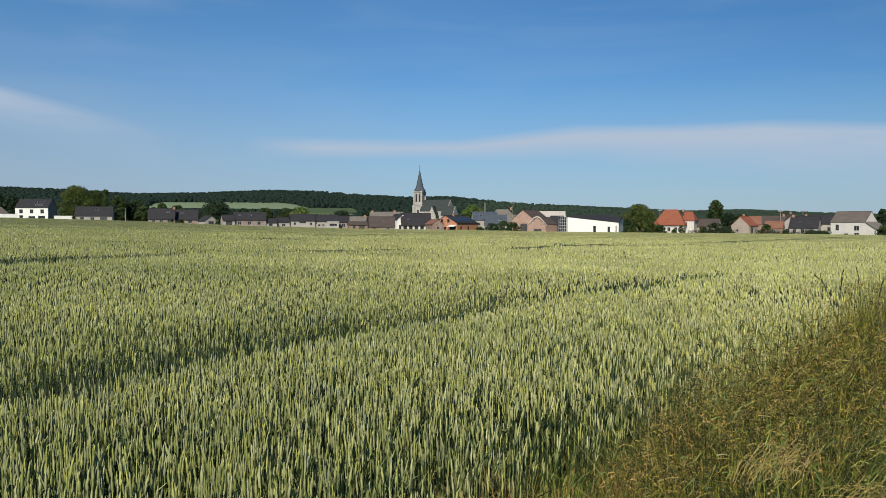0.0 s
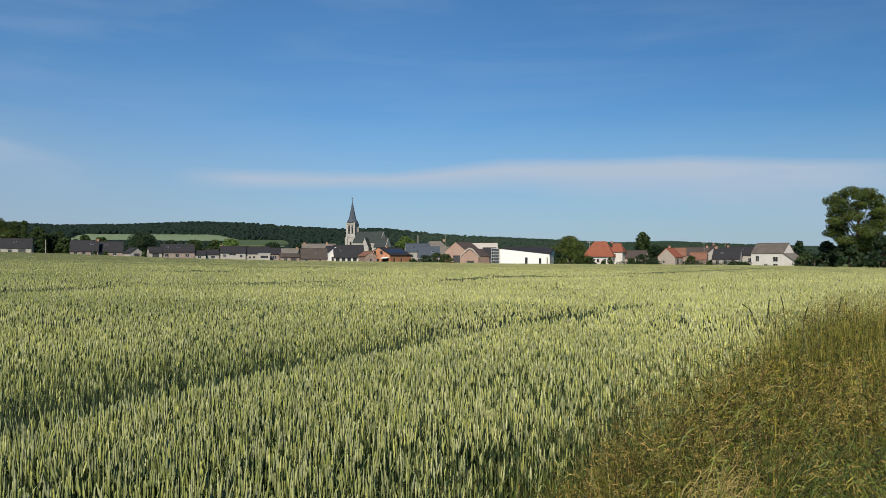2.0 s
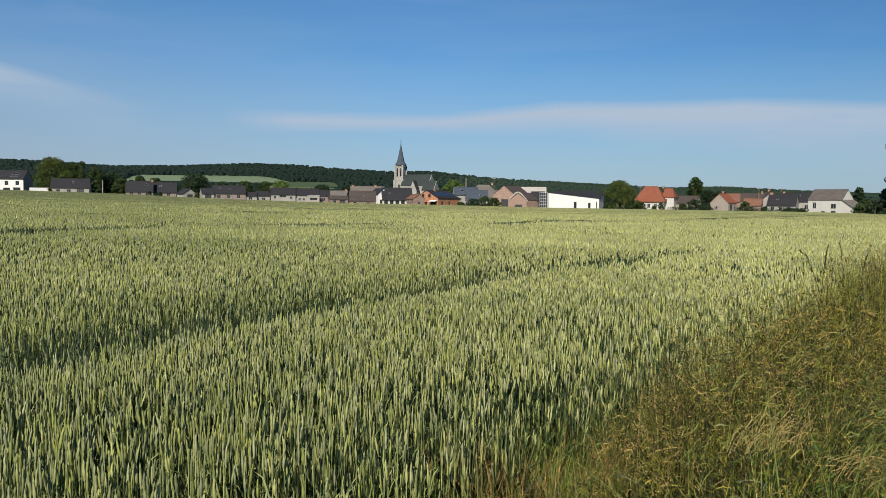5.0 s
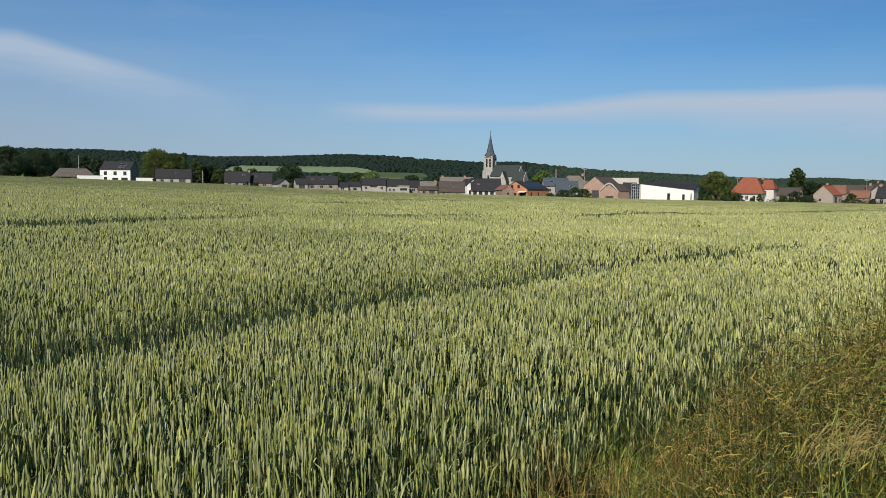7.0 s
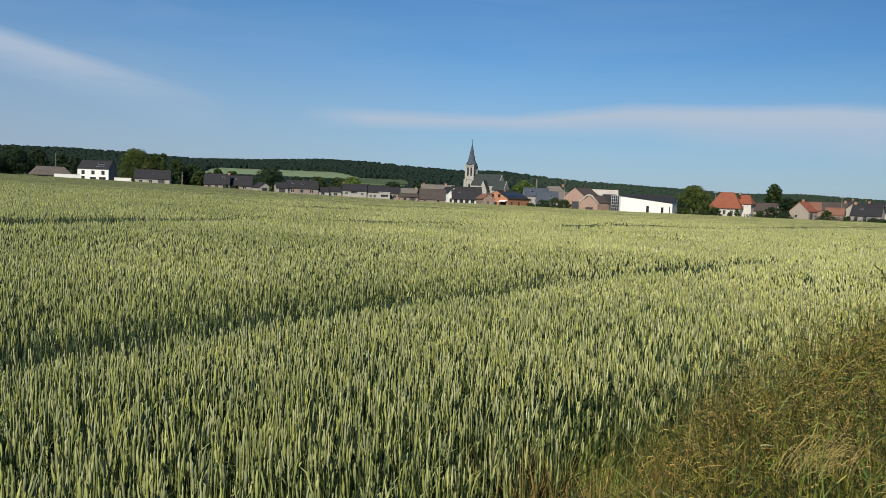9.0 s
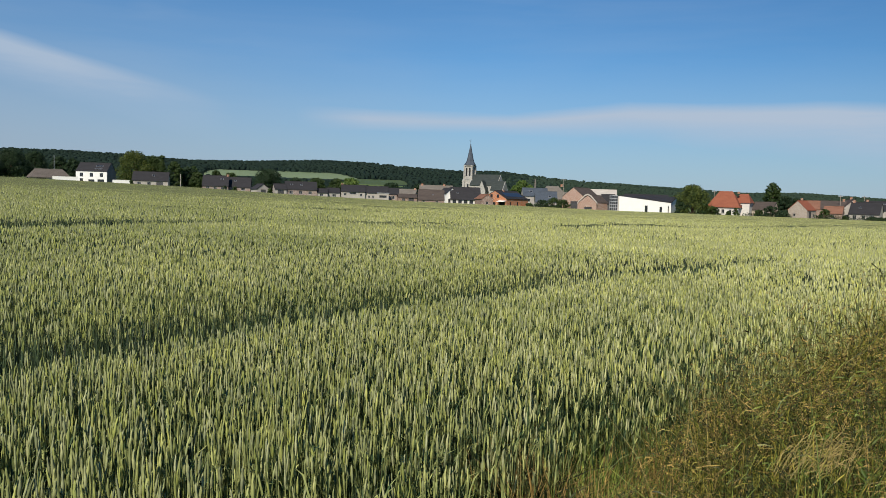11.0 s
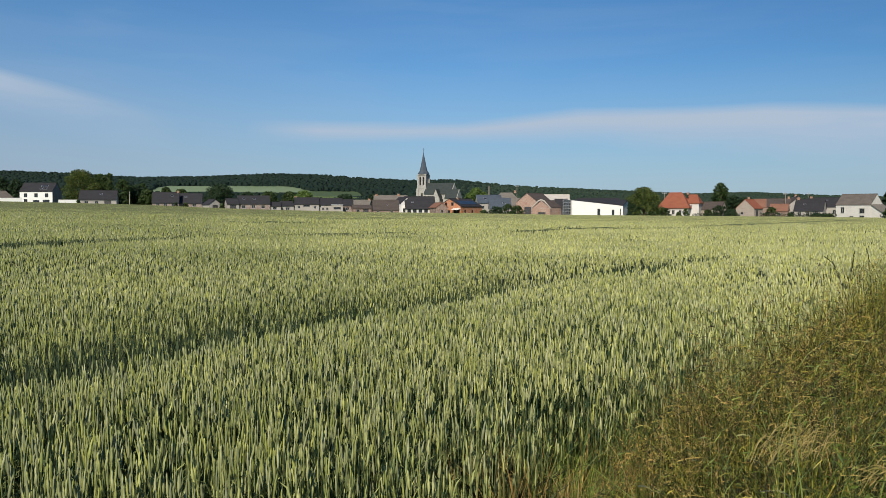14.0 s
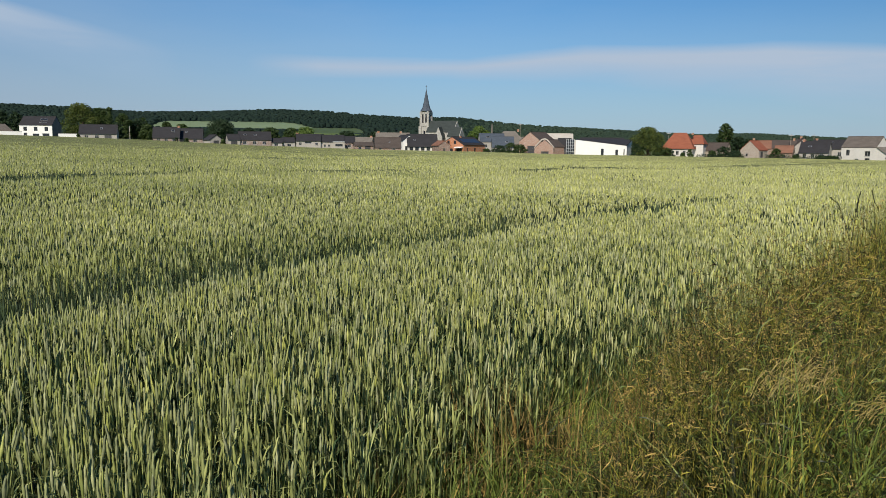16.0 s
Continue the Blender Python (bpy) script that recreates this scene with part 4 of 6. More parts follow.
def gabled(bm_wall, bm_roof, x0, x1, y0, y1, eave, ridge, along, over=0.35):
    box(bm_wall, x0, x1, y0, y1, -0.5, eave)
    t = 0.28
    if along == "x":
        c, h = (y0 + y1) / 2, (y1 - y0) / 2
        prism(bm_wall, [(y0, eave), (y1, eave), (c, ridge)], x0, x1, "x")
        k = (ridge - eave) / h
        prism(bm_roof, [(c - h - over, eave - over * k + 0.03), (c, ridge + 0.03), (c + h + over, eave - over * k + 0.03), (c + h + over, eave - over * k + t), (c, ridge + t), (c - h - over, eave - over * k + t)], x0 - 0.02, x1 - 0.25, "x")
    else:
        c, h = (x0 + x1) / 2, (x1 - x0) / 2
        prism(bm_wall, [(x0, eave), (x1, eave), (c, ridge)], y0, y1, "y")
        k = (ridge - eave) / h
        prism(bm_roof, [(c - h - over, eave - over * k + 0.03), (c, ridge + 0.03), (c + h + over, eave - over * k + 0.03), (c + h + over, eave - over * k + t), (c, ridge + t), (c - h - over, eave - over * k + t)], y0 + 0.25, y1, "y")


# tower with its buttresses and belfry openings
TX = -7.2
tower_bm = bmesh.new()
T_ = 2.3
for o, du, inn in (((TX - T_, -T_, 0), (1, 0, 0), (0, 1, 0)), ((TX + T_, -T_, 0), (0, 1, 0), (-1, 0, 0)), ((TX + T_, T_, 0), (-1, 0, 0), (0, -1, 0)), ((TX - T_, T_, 0), (0, -1, 0), (1, 0, 0))):
    holed(tower_bm, o, du, inn, 2 * T_, 21.2, [(0.85, 1.85, 15.2, 19.6), (2.75, 3.75, 15.2, 19.6), (1.85, 2.75, 8.6, 11.0)], 0.4)
for zz, gg in ((7.0, 0.35), (13.4, 0.22), (20.4, 0.3)):
    box(tower_bm, TX - T_ - gg, TX + T_ + gg, -T_ - gg, T_ + gg, zz, zz + 0.4)
for sx in (-1, 1):
    for sy in (-1, 1):
        box(tower_bm, TX + sx * T_ - 0.7, TX + sx * T_ + 0.7, sy * T_ - 0.7, sy * T_ + 0.7, -0.5, 13.4)
        box(tower_bm, TX + sx * T_ - 0.28, TX + sx * T_ + 0.28, sy * T_ - 0.28, sy * T_ + 0.28, 13.4, 20.4)
        box(tower_bm, TX + sx * (T_ + 0.5) - 0.7, TX + sx * (T_ + 0.5) + 0.7, sy * (T_ + 0.5) - 0.7, sy * (T_ + 0.5) + 0.7, -0.5, 8.0)
tower = part("tower", tower_bm, STONE, church)
for o, du, inn in (((TX - T_, -T_, 0), (1, 0, 0), (0, 1, 0)), ((TX + T_, -T_, 0), (0, 1, 0), (-1, 0, 0)), ((TX - T_, T_, 0), (0, -1, 0), (1, 0, 0))):
    for h in ((0.85, 1.85, 15.2, 19.6), (2.75, 3.75, 15.2, 19.6)):
        bm = bmesh.new()
        m = Matrix((Vector(du), Vector(inn), Vector((0, 0, 1)))).transposed().to_4x4()
        m.translation = Vector(o) + Vector(inn) * 0.3
        for k in range(8):
            z = h[2] + 0.1 + k * 0.52
            vv = [bm.verts.new(p) for p in ((h[0], -0.1, z), (h[1], -0.1, z), (h[1], 0.3, z + 0.45), (h[0], 0.3, z + 0.45), (h[0], -0.1, z - 0.05), (h[1], -0.1, z - 0.05), (h[1], 0.3, z + 0.40), (h[0], 0.3, z + 0.40))]
            for f in ((0, 1, 2, 3), (7, 6, 5, 4), (0, 4, 5, 1), (2, 6, 7, 3)):
                bm.faces.new([vv[i] for i in f])
        bm.transform(m)
        part("louvre", bm, SLATE, tower)
bm = bmesh.new()
rings_ = ((21.2, 2.95, 0), (21.5, 2.85, 0), (22.9, 1.95, 1), (25.5, 1.35, 1), (29.0, 0.72, 1), (32.8, 0.06, 1))
prev = None
for z, rad, octo in rings_:
    pts_ = []
    for k in range(8):
        a = radians(22.5 + 45 * k)
        rr = rad / math.cos(radians(22.5)) if octo else rad / max(abs(math.cos(a)), abs(math.sin(a)))
        pts_.append(bm.verts.new((TX + rr * math.cos(a), rr * math.sin(a), z)))
    if prev:
        for k in range(8):
            bm.faces.new((prev[k], prev[(k + 1) % 8], pts_[(k + 1) % 8], pts_[k]))
    else:
        bm.faces.new(pts_[::-1])
    prev = pts_
bm.faces.new(prev)
spire = part("spire", bm, BLUESLATE, church)
bm = bmesh.new()
box(bm, TX - 0.06, TX + 0.06, -0.06, 0.06, 32.7, 34.9)
box(bm, TX - 0.6, TX + 0.6, -0.05, 0.05, 34.0, 34.15)
bmesh.ops.create_uvsphere(bm, u_segments=8, v_segments=6, radius=0.2, matrix=Matrix.Translation((TX, 0, 33.0)))
part("cross", bm, FRAME_DARK, spire)
bw, br_ = bmesh.new(), bmesh.new()
gabled(bw, br_, TX + 2.4, TX + 18.0, -5.0, 5.0, 10.6, 16.0, "x")
aisle = part("nave_wall", bw, STONE, church)
part("nave_roof", br_, CHURCHSLATE, church)
for x0, x1, y0, y1, ev, rg, al in ((TX + 9.0, TX + 13.2, -9.0, -4.5, 7.6, 12.6, "y"), (TX + 17.2, TX + 24.0, -11.5, -4.5, 8.2, 12.6, "x")):
    bw, br_ = bmesh.new(), bmesh.new()
    gabled(bw, br_, x0, x1, y0, y1, ev, rg, al)
    ch = part("chapel", bw, STONE, church)
    part("chapel_roof", br_, CHURCHSLATE, ch)
for k in range(3):
    bm = bmesh.new()
    x = TX + 9.6 + k * 3.0
    prism(bm, [(x - 0.5, 5.5), (x + 0.5, 5.5), (x + 0.5, 9.0), (x, 9.9), (x - 0.5, 9.0)], -5.06, -4.9, "y")
    part("window", bm, GLASS, aisle)

# ---- village, middle ----
orange = house(0.95, 316, -34, 10.6, 15.0, 3.4, 6.3, ORANGEBRICK, SLATE, along="y", over=0.25, front=[(2.0, 0.2, 1.4, 2.0), (5.0, 0.4, 1.3, 1.6), (8.6, 0.0, 2.6, 2.3)], frames=FRAME_DARK, trim=False,
               right=[(3, 0.8, 1.2, 1.4), (8, 0.8, 1.2, 1.4)], label="orange brick gabled house with dark solar roof", chimneys=[(0.5, -2.5, 0.4, 0.6)])
for k, x in enumerate((-1.6, 1.4)):
    bm = bmesh.new()
    box(bm, x - 0.55, x + 0.55, -7.54, -7.46, 3.7, 5.0)
    wd = part("window", bm, FRAME_DARK, orange)
    bm = bmesh.new()
    box(bm, x - 0.45, x + 0.45, -7.555, -7.541, 3.8, 4.9)
    part("pane", bm, GLASS, wd)
bm = bmesh.new()
prism(bm, [(-7.5, 2.55), (-9.3, 2.15), (-9.3, 2.25), (-7.5, 2.7)], 1.9, 5.2, "x")
part("awning", bm, WHITE, orange, "white canopy over the terrace")
for k in range(5):
    bm = bmesh.new()
    box(bm, -0.7, 0.7, -1.1, 1.1, 0, 0.05)
    sl = (6.3 - 3.4) / 5.3
    bm.transform(Matrix.Translation((2.9, -4.6 + k * 2.35, 6.3 + 0.24 - 2.9 * sl)) @ Matrix.Rotation(math.atan(sl), 4, "Y") @ Matrix.Diagonal((2.1, 1, 1, 1)))
    part("solar_panel", bm, GLASS, orange)
house(2.95, 362, 10, 11.0, 8.0, 5.4, 8.8, GREYWALL, BLUESLATE, skylights=[(-2, 2, 1.6, 1.0), (2, 2.2, 1.6, 1.0)], front=row(3, 2.4, 3, 2.8, 1.2, 1.3), label="grey house with blue-grey slate roof")
house(3.75, 345, 4, 9.0, 9.0, 2.9, 7.2, GREYWALL, BLUESLATE, skylights=[(1.5, 2.4, 1.2, 0.9)], front=row(3, 2, 2.5, 0.8, 1.2, 1.3), label="grey house with large blue-grey slate roof")
house(4.2, 400, 8, 10.5, 9.0, 7.6, 11.0, OLDBRICK, GREYTILE, hip=2.4, chimneys=[(4.3, 0, 0.9, 0.9)], front=row(3, 2.4, 2.8, 4.4, 1.1, 1.5), label="tall brick house with hipped grey roof and chimney")
house(4.75, 372, -10, 6.5, 8.0, 4.6, 7.6, OLDBRICK, GREYTILE, front=row(2, 2, 2.6, 2.4, 1.1, 1.2), label="old brick house with weathered grey tiles")
house(6.2, 321.5, -30, 9.6, 12.0, 5.3, 8.8, BARNBRICK, BROWNTILE, along="y", over=0.15, front=[(5.2, 0.2, 3.2, 3.4, "g")], right=row(2, 3, 6, 2.8, 1.2, 1.0), frames=FRAME_DARK, name="barn", category="barn",
      label="tall faded brick barn with weathered brown roof")
small = house(7.35, 307, -34, 7.6, 13.0, 3.2, 5.8, BARNBRICK, BROWNTILE, along="y", over=0.1, front=[(4.0, 0.0, 3.4, 1.6, "g")], name="barn", category="barn", label="small old brick barn with pale verge and brown roof")
bm = bmesh.new()
prism(bm, [(-4.4, 2.6), (-4.0, 3.2), (-1.2, 5.55), (0, 5.95), (1.2, 5.55), (4.0, 3.2), (4.4, 2.6), (4.4, 3.1), (1.4, 6.0), (0, 6.42), (-1.4, 6.0), (-4.4, 3.1)], -6.75, -6.52, "y")
part("verge_board", bm, SHEET, small)
house(8.05, 309, 0, 5.0, 7.0, 2.8, 6.4, FRAME_DARK, SLATE, over=0.1, front=[(2.5, 0.3, 3.0, 2.0, "g")], name="shed", category="shed", label="dark timber lean-to shed beside the hall", frames=FRAME_DARK)
# open frame with glazing beside the hall
fr = thing("glazed_frame", 8.45, 301, 0, "dark glazed lattice screen beside the white hall", "glazed screen")
bm = bmesh.new()
for k in range(5):
    box(bm, -1.4 + k * 0.7 - 0.06, -1.4 + k * 0.7 + 0.06, -0.06, 0.06, 0, 6.2)
for k in range(6):
    box(bm, -1.4, 1.4, -0.05, 0.05, 0.6 + k * 1.1, 0.72 + k * 1.1)
part("lattice", bm, METAL, fr)
bm = bmesh.new()
box(bm, -1.4, 1.4, 0.07, 0.11, 0, 6.1)
part("pane", bm, GLASS, fr)

hall = thing("hall", 10.55, 300, 0, "modern white hall with sloping dark roof", "hall")
bm = bmesh.new()
HW = 9.1
for pts_ in (((-HW, 0, 0), (HW, 0, 0), (HW, 0, 4.0), (-HW, 0, 6.1)), ((HW, 0, 0), (HW + 2.2, 14, 0), (HW + 2.2, 14, 6.2), (HW, 0, 4.0)),
             ((HW + 2.2, 14, 0), (-HW, 14, 0), (-HW, 14, 6.2), (HW + 2.2, 14, 6.2)), ((-HW, 14, 0), (-HW, 0, 0), (-HW, 0, 6.1), (-HW, 14, 6.2))):
    bm.faces.new([bm.verts.new(p) for p in pts_])
bmesh.ops.remove_doubles(bm, verts=bm.verts[:], dist=0.001)
part("wall", bm, WHITE, hall)
bm = bmesh.new()
low_ = [bm.verts.new(p) for p in ((-HW - 0.1, -0.1, 6.12), (HW + 0.1, -0.1, 4.02), (HW + 2.5, 14.2, 6.22), (-HW - 0.1, 14.2, 6.22))]
high_ = [bm.verts.new((v.co.x, v.co.y, v.co.z + 0.22)) for v in low_]
bm.faces.new(high_)
bm.faces.new(low_[::-1])
for k in range(4):
    bm.faces.new((low_[k], low_[(k + 1) % 4], high_[(k + 1) % 4], high_[k]))
part("roof", bm, SLATE, hall)
for x, w_, z0, z1 in ((0.5, 1.0, 0.2, 2.9), (5.6, 0.9, 0.6, 2.6), (8.2, 0.35, 0.6, 2.9)):
    bm = bmesh.new()
    box(bm, x - w_ / 2, x + w_ / 2, -0.06, -0.004, z0, z1)
    wd = part("window", bm, FRAME_DARK, hall)
    bm = bmesh.new()
    box(bm, x - w_ / 2 + 0.08, x + w_ / 2 - 0.08, -0.075, -0.061, z0 + 0.08, z1 - 0.08)
    part("pane", bm, GLASS, wd)
house(7.4, 345, 0, 14.5, 12, 6.4, 8.8, SHEET, SHEET, over=0.2, front=row(4, 5, 6, 4.6, 1.4, 0.9), name="barn", category="barn", label="long pale sheet-roofed barn behind the hall")
house(10.6, 352, 0, 18, 12, 5.2, 7.5, GREYWALL, SLATE, over=0.2, front=row(4, 4, 5, 3, 1.4, 0.9), name="barn", category="barn", label="long dark-roofed barn behind the hall")

# ---- village, far end ----
house(15.8, 306, -10, 10.4, 9.6, 4.0, 9.1, OLDWHITE, REDTILE, hip=3.0, over=0.5, front=[(2.2, 1.4, 1.3, 1.7), (5.2, 1.2, 1.0, 1.4), (7.6, 1.2, 1.0, 1.4)], chimneys=[(4.2, 0.5, -0.2, 0.7)],
      label="white house with steep hipped orange clay roof")
house(16.95, 309, -10, 5.2, 8.0, 5.5, 8.4, OLDWHITE, REDTILE, hip=1.2, over=0.35, front=[(2.3, 3.2, 0.9, 1.2)], label="white rendered house wing with orange clay roof")
house(18.3, 312, -20, 7.2, 7.0, 3.0, 5.6, PALEBRICK, BROWNTILE, front=row(2, 2, 2.8, 1.0, 1.1, 1.2), label="low pale brick house with brown tiled roof")
house(20.5, 298, -22, 6.4, 7.4, 3.3, 6.3, PALEBRICK, REDTILE, along="y", over=0.2, right=[(2.6, 0.3, 2.2, 2.4, "g"), (5.6, 1.0, 1.0, 1.1)], front=[(2.2, 1.2, 0.8, 0.9)], name="barn", category="barn",
      label="pale beige brick barn with orange clay tile roof")
house(20.9, 322, 0, 7.0, 8.0, 3.9, 6.7, OLDBRICK, OLDTILE, chimneys=[(-2.5, 0, 0.9, 0.8)], front=row(2, 2, 3, 2.4, 1.1, 1.2), label="old brick house with faded clay roof and chimney")
house(22.0, 330, -6, 12.0, 8.0, 4.2, 7.0, OLDBRICK, BROWNTILE, front=row(3, 2.4, 3.4, 1.2, 1.2, 1.3), chimneys=[(5.2, 0, 0.8, 0.7)], label="long brick house with dark brown roof")
house(22.35, 316, -6, 6.0, 6.0, 2.6, 4.9, OLDBRICK, OLDTILE, front=[(3, 0.8, 1.3, 1.2)], name="outbuilding", category="outbuilding", label="small brick outbuilding with clay tiles")
house(23.3, 330, 14, 8.6, 8.5, 4.0, 7.8, GREYWALL, BROWNTILE, along="y", chimneys=[(0, 0, 0.8, 0.7)], front=[(2.2, 0.9, 1.3, 1.5), (6.2, 0.9, 1.3, 1.5)], label="pale gabled house with brown tiled roof")
house(24.2, 322, -8, 9.6, 9.5, 2.8, 6.7, GREYWALL, SLATE, skylights=[(-1.6, 2.4, 1.0, 0.6)], chimneys=[(-4.0, 0, 0.7, 0.8)], front=row(3, 1.8, 2.8, 0.8, 1.2, 1.5), label="pale house with dark slate roof and chimney")
house(25.1, 330, -8, 12.0, 9.0, 4.3, 7.4, GREYWALL, SLATE, chimneys=[(-5, 0, 0.5, 0.8)], skylights=[(0, 1.6, 2.0, 0.6)], front=row(3, 2.6, 3.4, 1.6, 1.2, 1.5), label="grey-white house with large dark slate roof")
white = house(27.0, 302, -26, 11.4, 8.4, 4.7, 8.1, OLDWHITE, AGEDTILE, over=0.15, front=[(2.2, 2.0, 1.2, 1.9), (8.6, 1.9, 1.7, 1.6), (8.6, 0.1, 1.6, 1.1), (5.2, 0.1, 1.3, 0.9)], frames=FRAME_WHITE,
              label="old whitewashed farmhouse with weathered tiled roof")
bm = bmesh.new()
prism(bm, [(5.72, -0.5), (9.5, -0.5), (9.5, 1.98), (5.72, 4.6)], -4.1, 4.1, "y")
lean_to = part("lean_to", bm, OLDWHITE, white)
bm = bmesh.new()
prism(bm, [(5.6, 4.75), (9.8, 1.9), (9.8, 2.1), (5.6, 4.95)], -4.4, 4.4, "y")
part("lean_to_roof", bm, GREYTILE, lean_to)

stack = thing("chimney_stack", 2.98, 402, 0, "tall tapering grey chimney stack behind the roofs", "chimney")
bm = bmesh.new()
bmesh.ops.create_cone(bm, cap_ends=True, segments=12, radius1=0.75, radius2=0.36, depth=14.2, matrix=Matrix.Translation((0, 0, 6.7)))
part("shaft", bm, GREYTILE, stack)
bm = bmesh.new()
bmesh.ops.create_cone(bm, cap_ends=True, segments=12, radius1=0.45, radius2=0.45, depth=0.35, matrix=Matrix.Translation((0, 0, 13.9)))
part("rim", bm, GREYTILE, stack)

# ---- poles ----
def pole(az, far, high, label, arm=True, mat=None):
    ob = thing("utility_pole", az, far, 0, label, "pole", "poles")
    bm = bmesh.new()
    bmesh.ops.create_cone(bm, cap_ends=True, segments=10, radius1=0.12, radius2=0.08, depth=high + 0.5, matrix=Matrix.Translation((0, 0, high / 2 - 0.25)))
    part("pole", bm, mat or WOODPOLE, ob)
    if arm:
        bm = bmesh.new()
        box(bm, -0.8, 0.8, -0.06, 0.06, high - 0.6, high - 0.45)
        for k in (-0.7, 0, 0.7):
            bmesh.ops.create_cone(bm, cap_ends=True, segments=8, radius1=0.06, radius2=0.04, depth=0.2, matrix=Matrix.Translation((k, 0, high - 0.35)))
        part("crossarm", bm, METAL, ob)


pole(-21.5, 318, 6.0, "pale concrete pole at the garden hedge", False, SHEET)
pole(4.95, 345, 13.0, "grey utility pole with crossarm among roofs")
pole(15.05, 320, 9.6, "grey utility pole with crossarm beside the house")
pole(22.7, 325, 9.4, "grey utility pole with crossarm among roofs")
pole(24.05, 345, 9.8, "grey utility pole with crossarm among roofs")
pole(-29.2, 350, 10.5, "grey utility pole before dark trees", False, METAL)

# ---- trees ----


def leaf_cloud(lobes, n, size, seed, up=0.35, inner=0.55):
    """Folded leaf sprays scattered through rounded lobes (x, y, z, rx, rz)."""
    r_ = np.random.default_rng(seed)
    lb = np.array(lobes, float)
    wgt = lb[:, 3] ** 2 * lb[:, 4] ** 0.5
    pick = r_.choice(len(lb), n, p=wgt / wgt.sum())
    d = r_.normal(size=(n, 3))
    d /= np.linalg.norm(d, axis=1)[:, None]
    rad = r_.uniform(inner ** 3, 1.0, n) ** (1 / 3) * (1 + 0.10 * np.sin(d[:, 0] * 9 + pick) * np.sin(d[:, 2] * 8 + pick * 2))
    L = lb[pick]
    c = L[:, :3] + d * rad[:, None] * np.stack([L[:, 3], L[:, 3], L[:, 4]], 1)
    nrm = d + r_.normal(size=(n, 3)) * 0.6 + np.array([0, 0, up])
    nrm /= np.linalg.norm(nrm, axis=1)[:, None]
    a = np.cross(nrm, r_.normal(size=(n, 3)))
    a /= np.linalg.norm(a, axis=1)[:, None]
    b = np.cross(nrm, a)
    s = size * r_.uniform(0.6, 1.5, n)[:, None]
    v = np.stack([c - a * s, c - b * s * 0.55 - nrm * s * 0.15, c + a * s, c + b * s * 0.55 - nrm * s * 0.2], 1).reshape(-1, 3)
    f = many(4, np.array([(0, 1, 2), (0, 2, 3)]), n)
    return v, f


def limb(bm, p0, p1, r0, r1, seg=7):
    p0, p1 = Vector(p0), Vector(p1)
    m = (p1 - p0).to_track_quat("Z", "Y").to_matrix().to_4x4()
    m.translation = (p0 + p1) / 2
    bmesh.ops.create_cone(bm, cap_ends=True, segments=seg, radius1=r0, radius2=r1, depth=(p1 - p0).length, matrix=m)


def tree(name, az, far, high, wide, seed, leaf, label, category="tree", n=2600, size=0.5, bole=0.18, lobes=26, shape="round", group="village trees", lobe=0.17, inner=0.55, flat=0.62):
    """A tapered trunk with limbs, and a crown of leaf sprays gathered in uneven lobes."""
    r_ = random.Random(seed)
    ob = thing(name, az, far, r_.uniform(0, 360), label, category, group)
    bm = bmesh.new()
    b = high * bole
    limb(bm, (0, 0, -0.4), (0, 0, b), wide * 0.045 + 0.08, wide * 0.036 + 0.05, 10)
    limb(bm, (0, 0, b), (0, 0, high * 0.8), wide * 0.036 + 0.05, 0.05, 8)
    L = []
    for k in range(lobes):
        u = (k + 0.5) / lobes
        z = b + (high - b) * (0.06 + 0.88 * u)
        if shape == "round":
            rr = wide / 2 * math.sqrt(max(0.05, 1 - ((u - 0.42) / 0.62) ** 2))
        elif shape == "high":
            rr = wide / 2 * math.sqrt(max(0.05, 1 - ((u - 0.6) / 0.62) ** 2))
        elif shape == "cone":
            rr = wide / 2 * (1 - u) ** 0.8
        else:
            rr = wide / 2 * math.sqrt(max(0.1, 1 - (max(0, u - 0.3) / 0.72) ** 2))
        a = k * 2.4 + r_.uniform(-0.5, 0.5)
        lr = lobe * wide * r_.uniform(0.75, 1.25)
        off = max(0.0, rr - lr * 0.8) * r_.uniform(0.65, 1.08)
        x, y = off * math.cos(a), off * math.sin(a)
        L.append((x, y, min(z, high - lr * 0.6), lr, lr * (flat if shape != "cone" else 0.5)))
        if k % 2 == 0 and u < 0.9:
            limb(bm, (0, 0, max(b * 0.8, z - rr * 0.7)), (x * 0.85, y * 0.85, z - lr * 0.2), wide * 0.012 + 0.04, 0.03, 5)
    part("trunk", bm, BARK, ob)
    v, f = leaf_cloud(L, n, size, seed, inner=inner)
    cr = new("crown", np_mesh("crown", v, f, (leaf,)))
    cr.parent = ob
    return ob


# the great tree beyond the field, and its neighbour
tree("tree", 32.0, 222, 20.6, 17.0, 8, MIXLEAF, "tall broad roadside tree with layered green foliage", n=34000, size=0.2, lobes=44, lobe=0.14, inner=0.5, flat=0.5, bole=0.14, shape="high", group="roadside trees")
tree("tree", 36.0, 218, 20.5, 17.0, 4, MIXLEAF, "tall broad roadside tree with dense green foliage", n=12000, size=0.3, lobes=48, lobe=0.14, bole=0.12, group="roadside trees")
tree("shrub", 30.2, 226, 7.2, 6.0, 5, DARKLEAF, "tall dark shrub beside the great tree", "shrub", n=3500, size=0.3, lobes=24, bole=0.05, shape="full")
tree("shrub", 31.5, 220, 8.0, 7.5, 6, DARKLEAF, "tall dark shrub under the great tree", "shrub", n=3500, size=0.3, lobes=24, bole=0.05, shape="full")
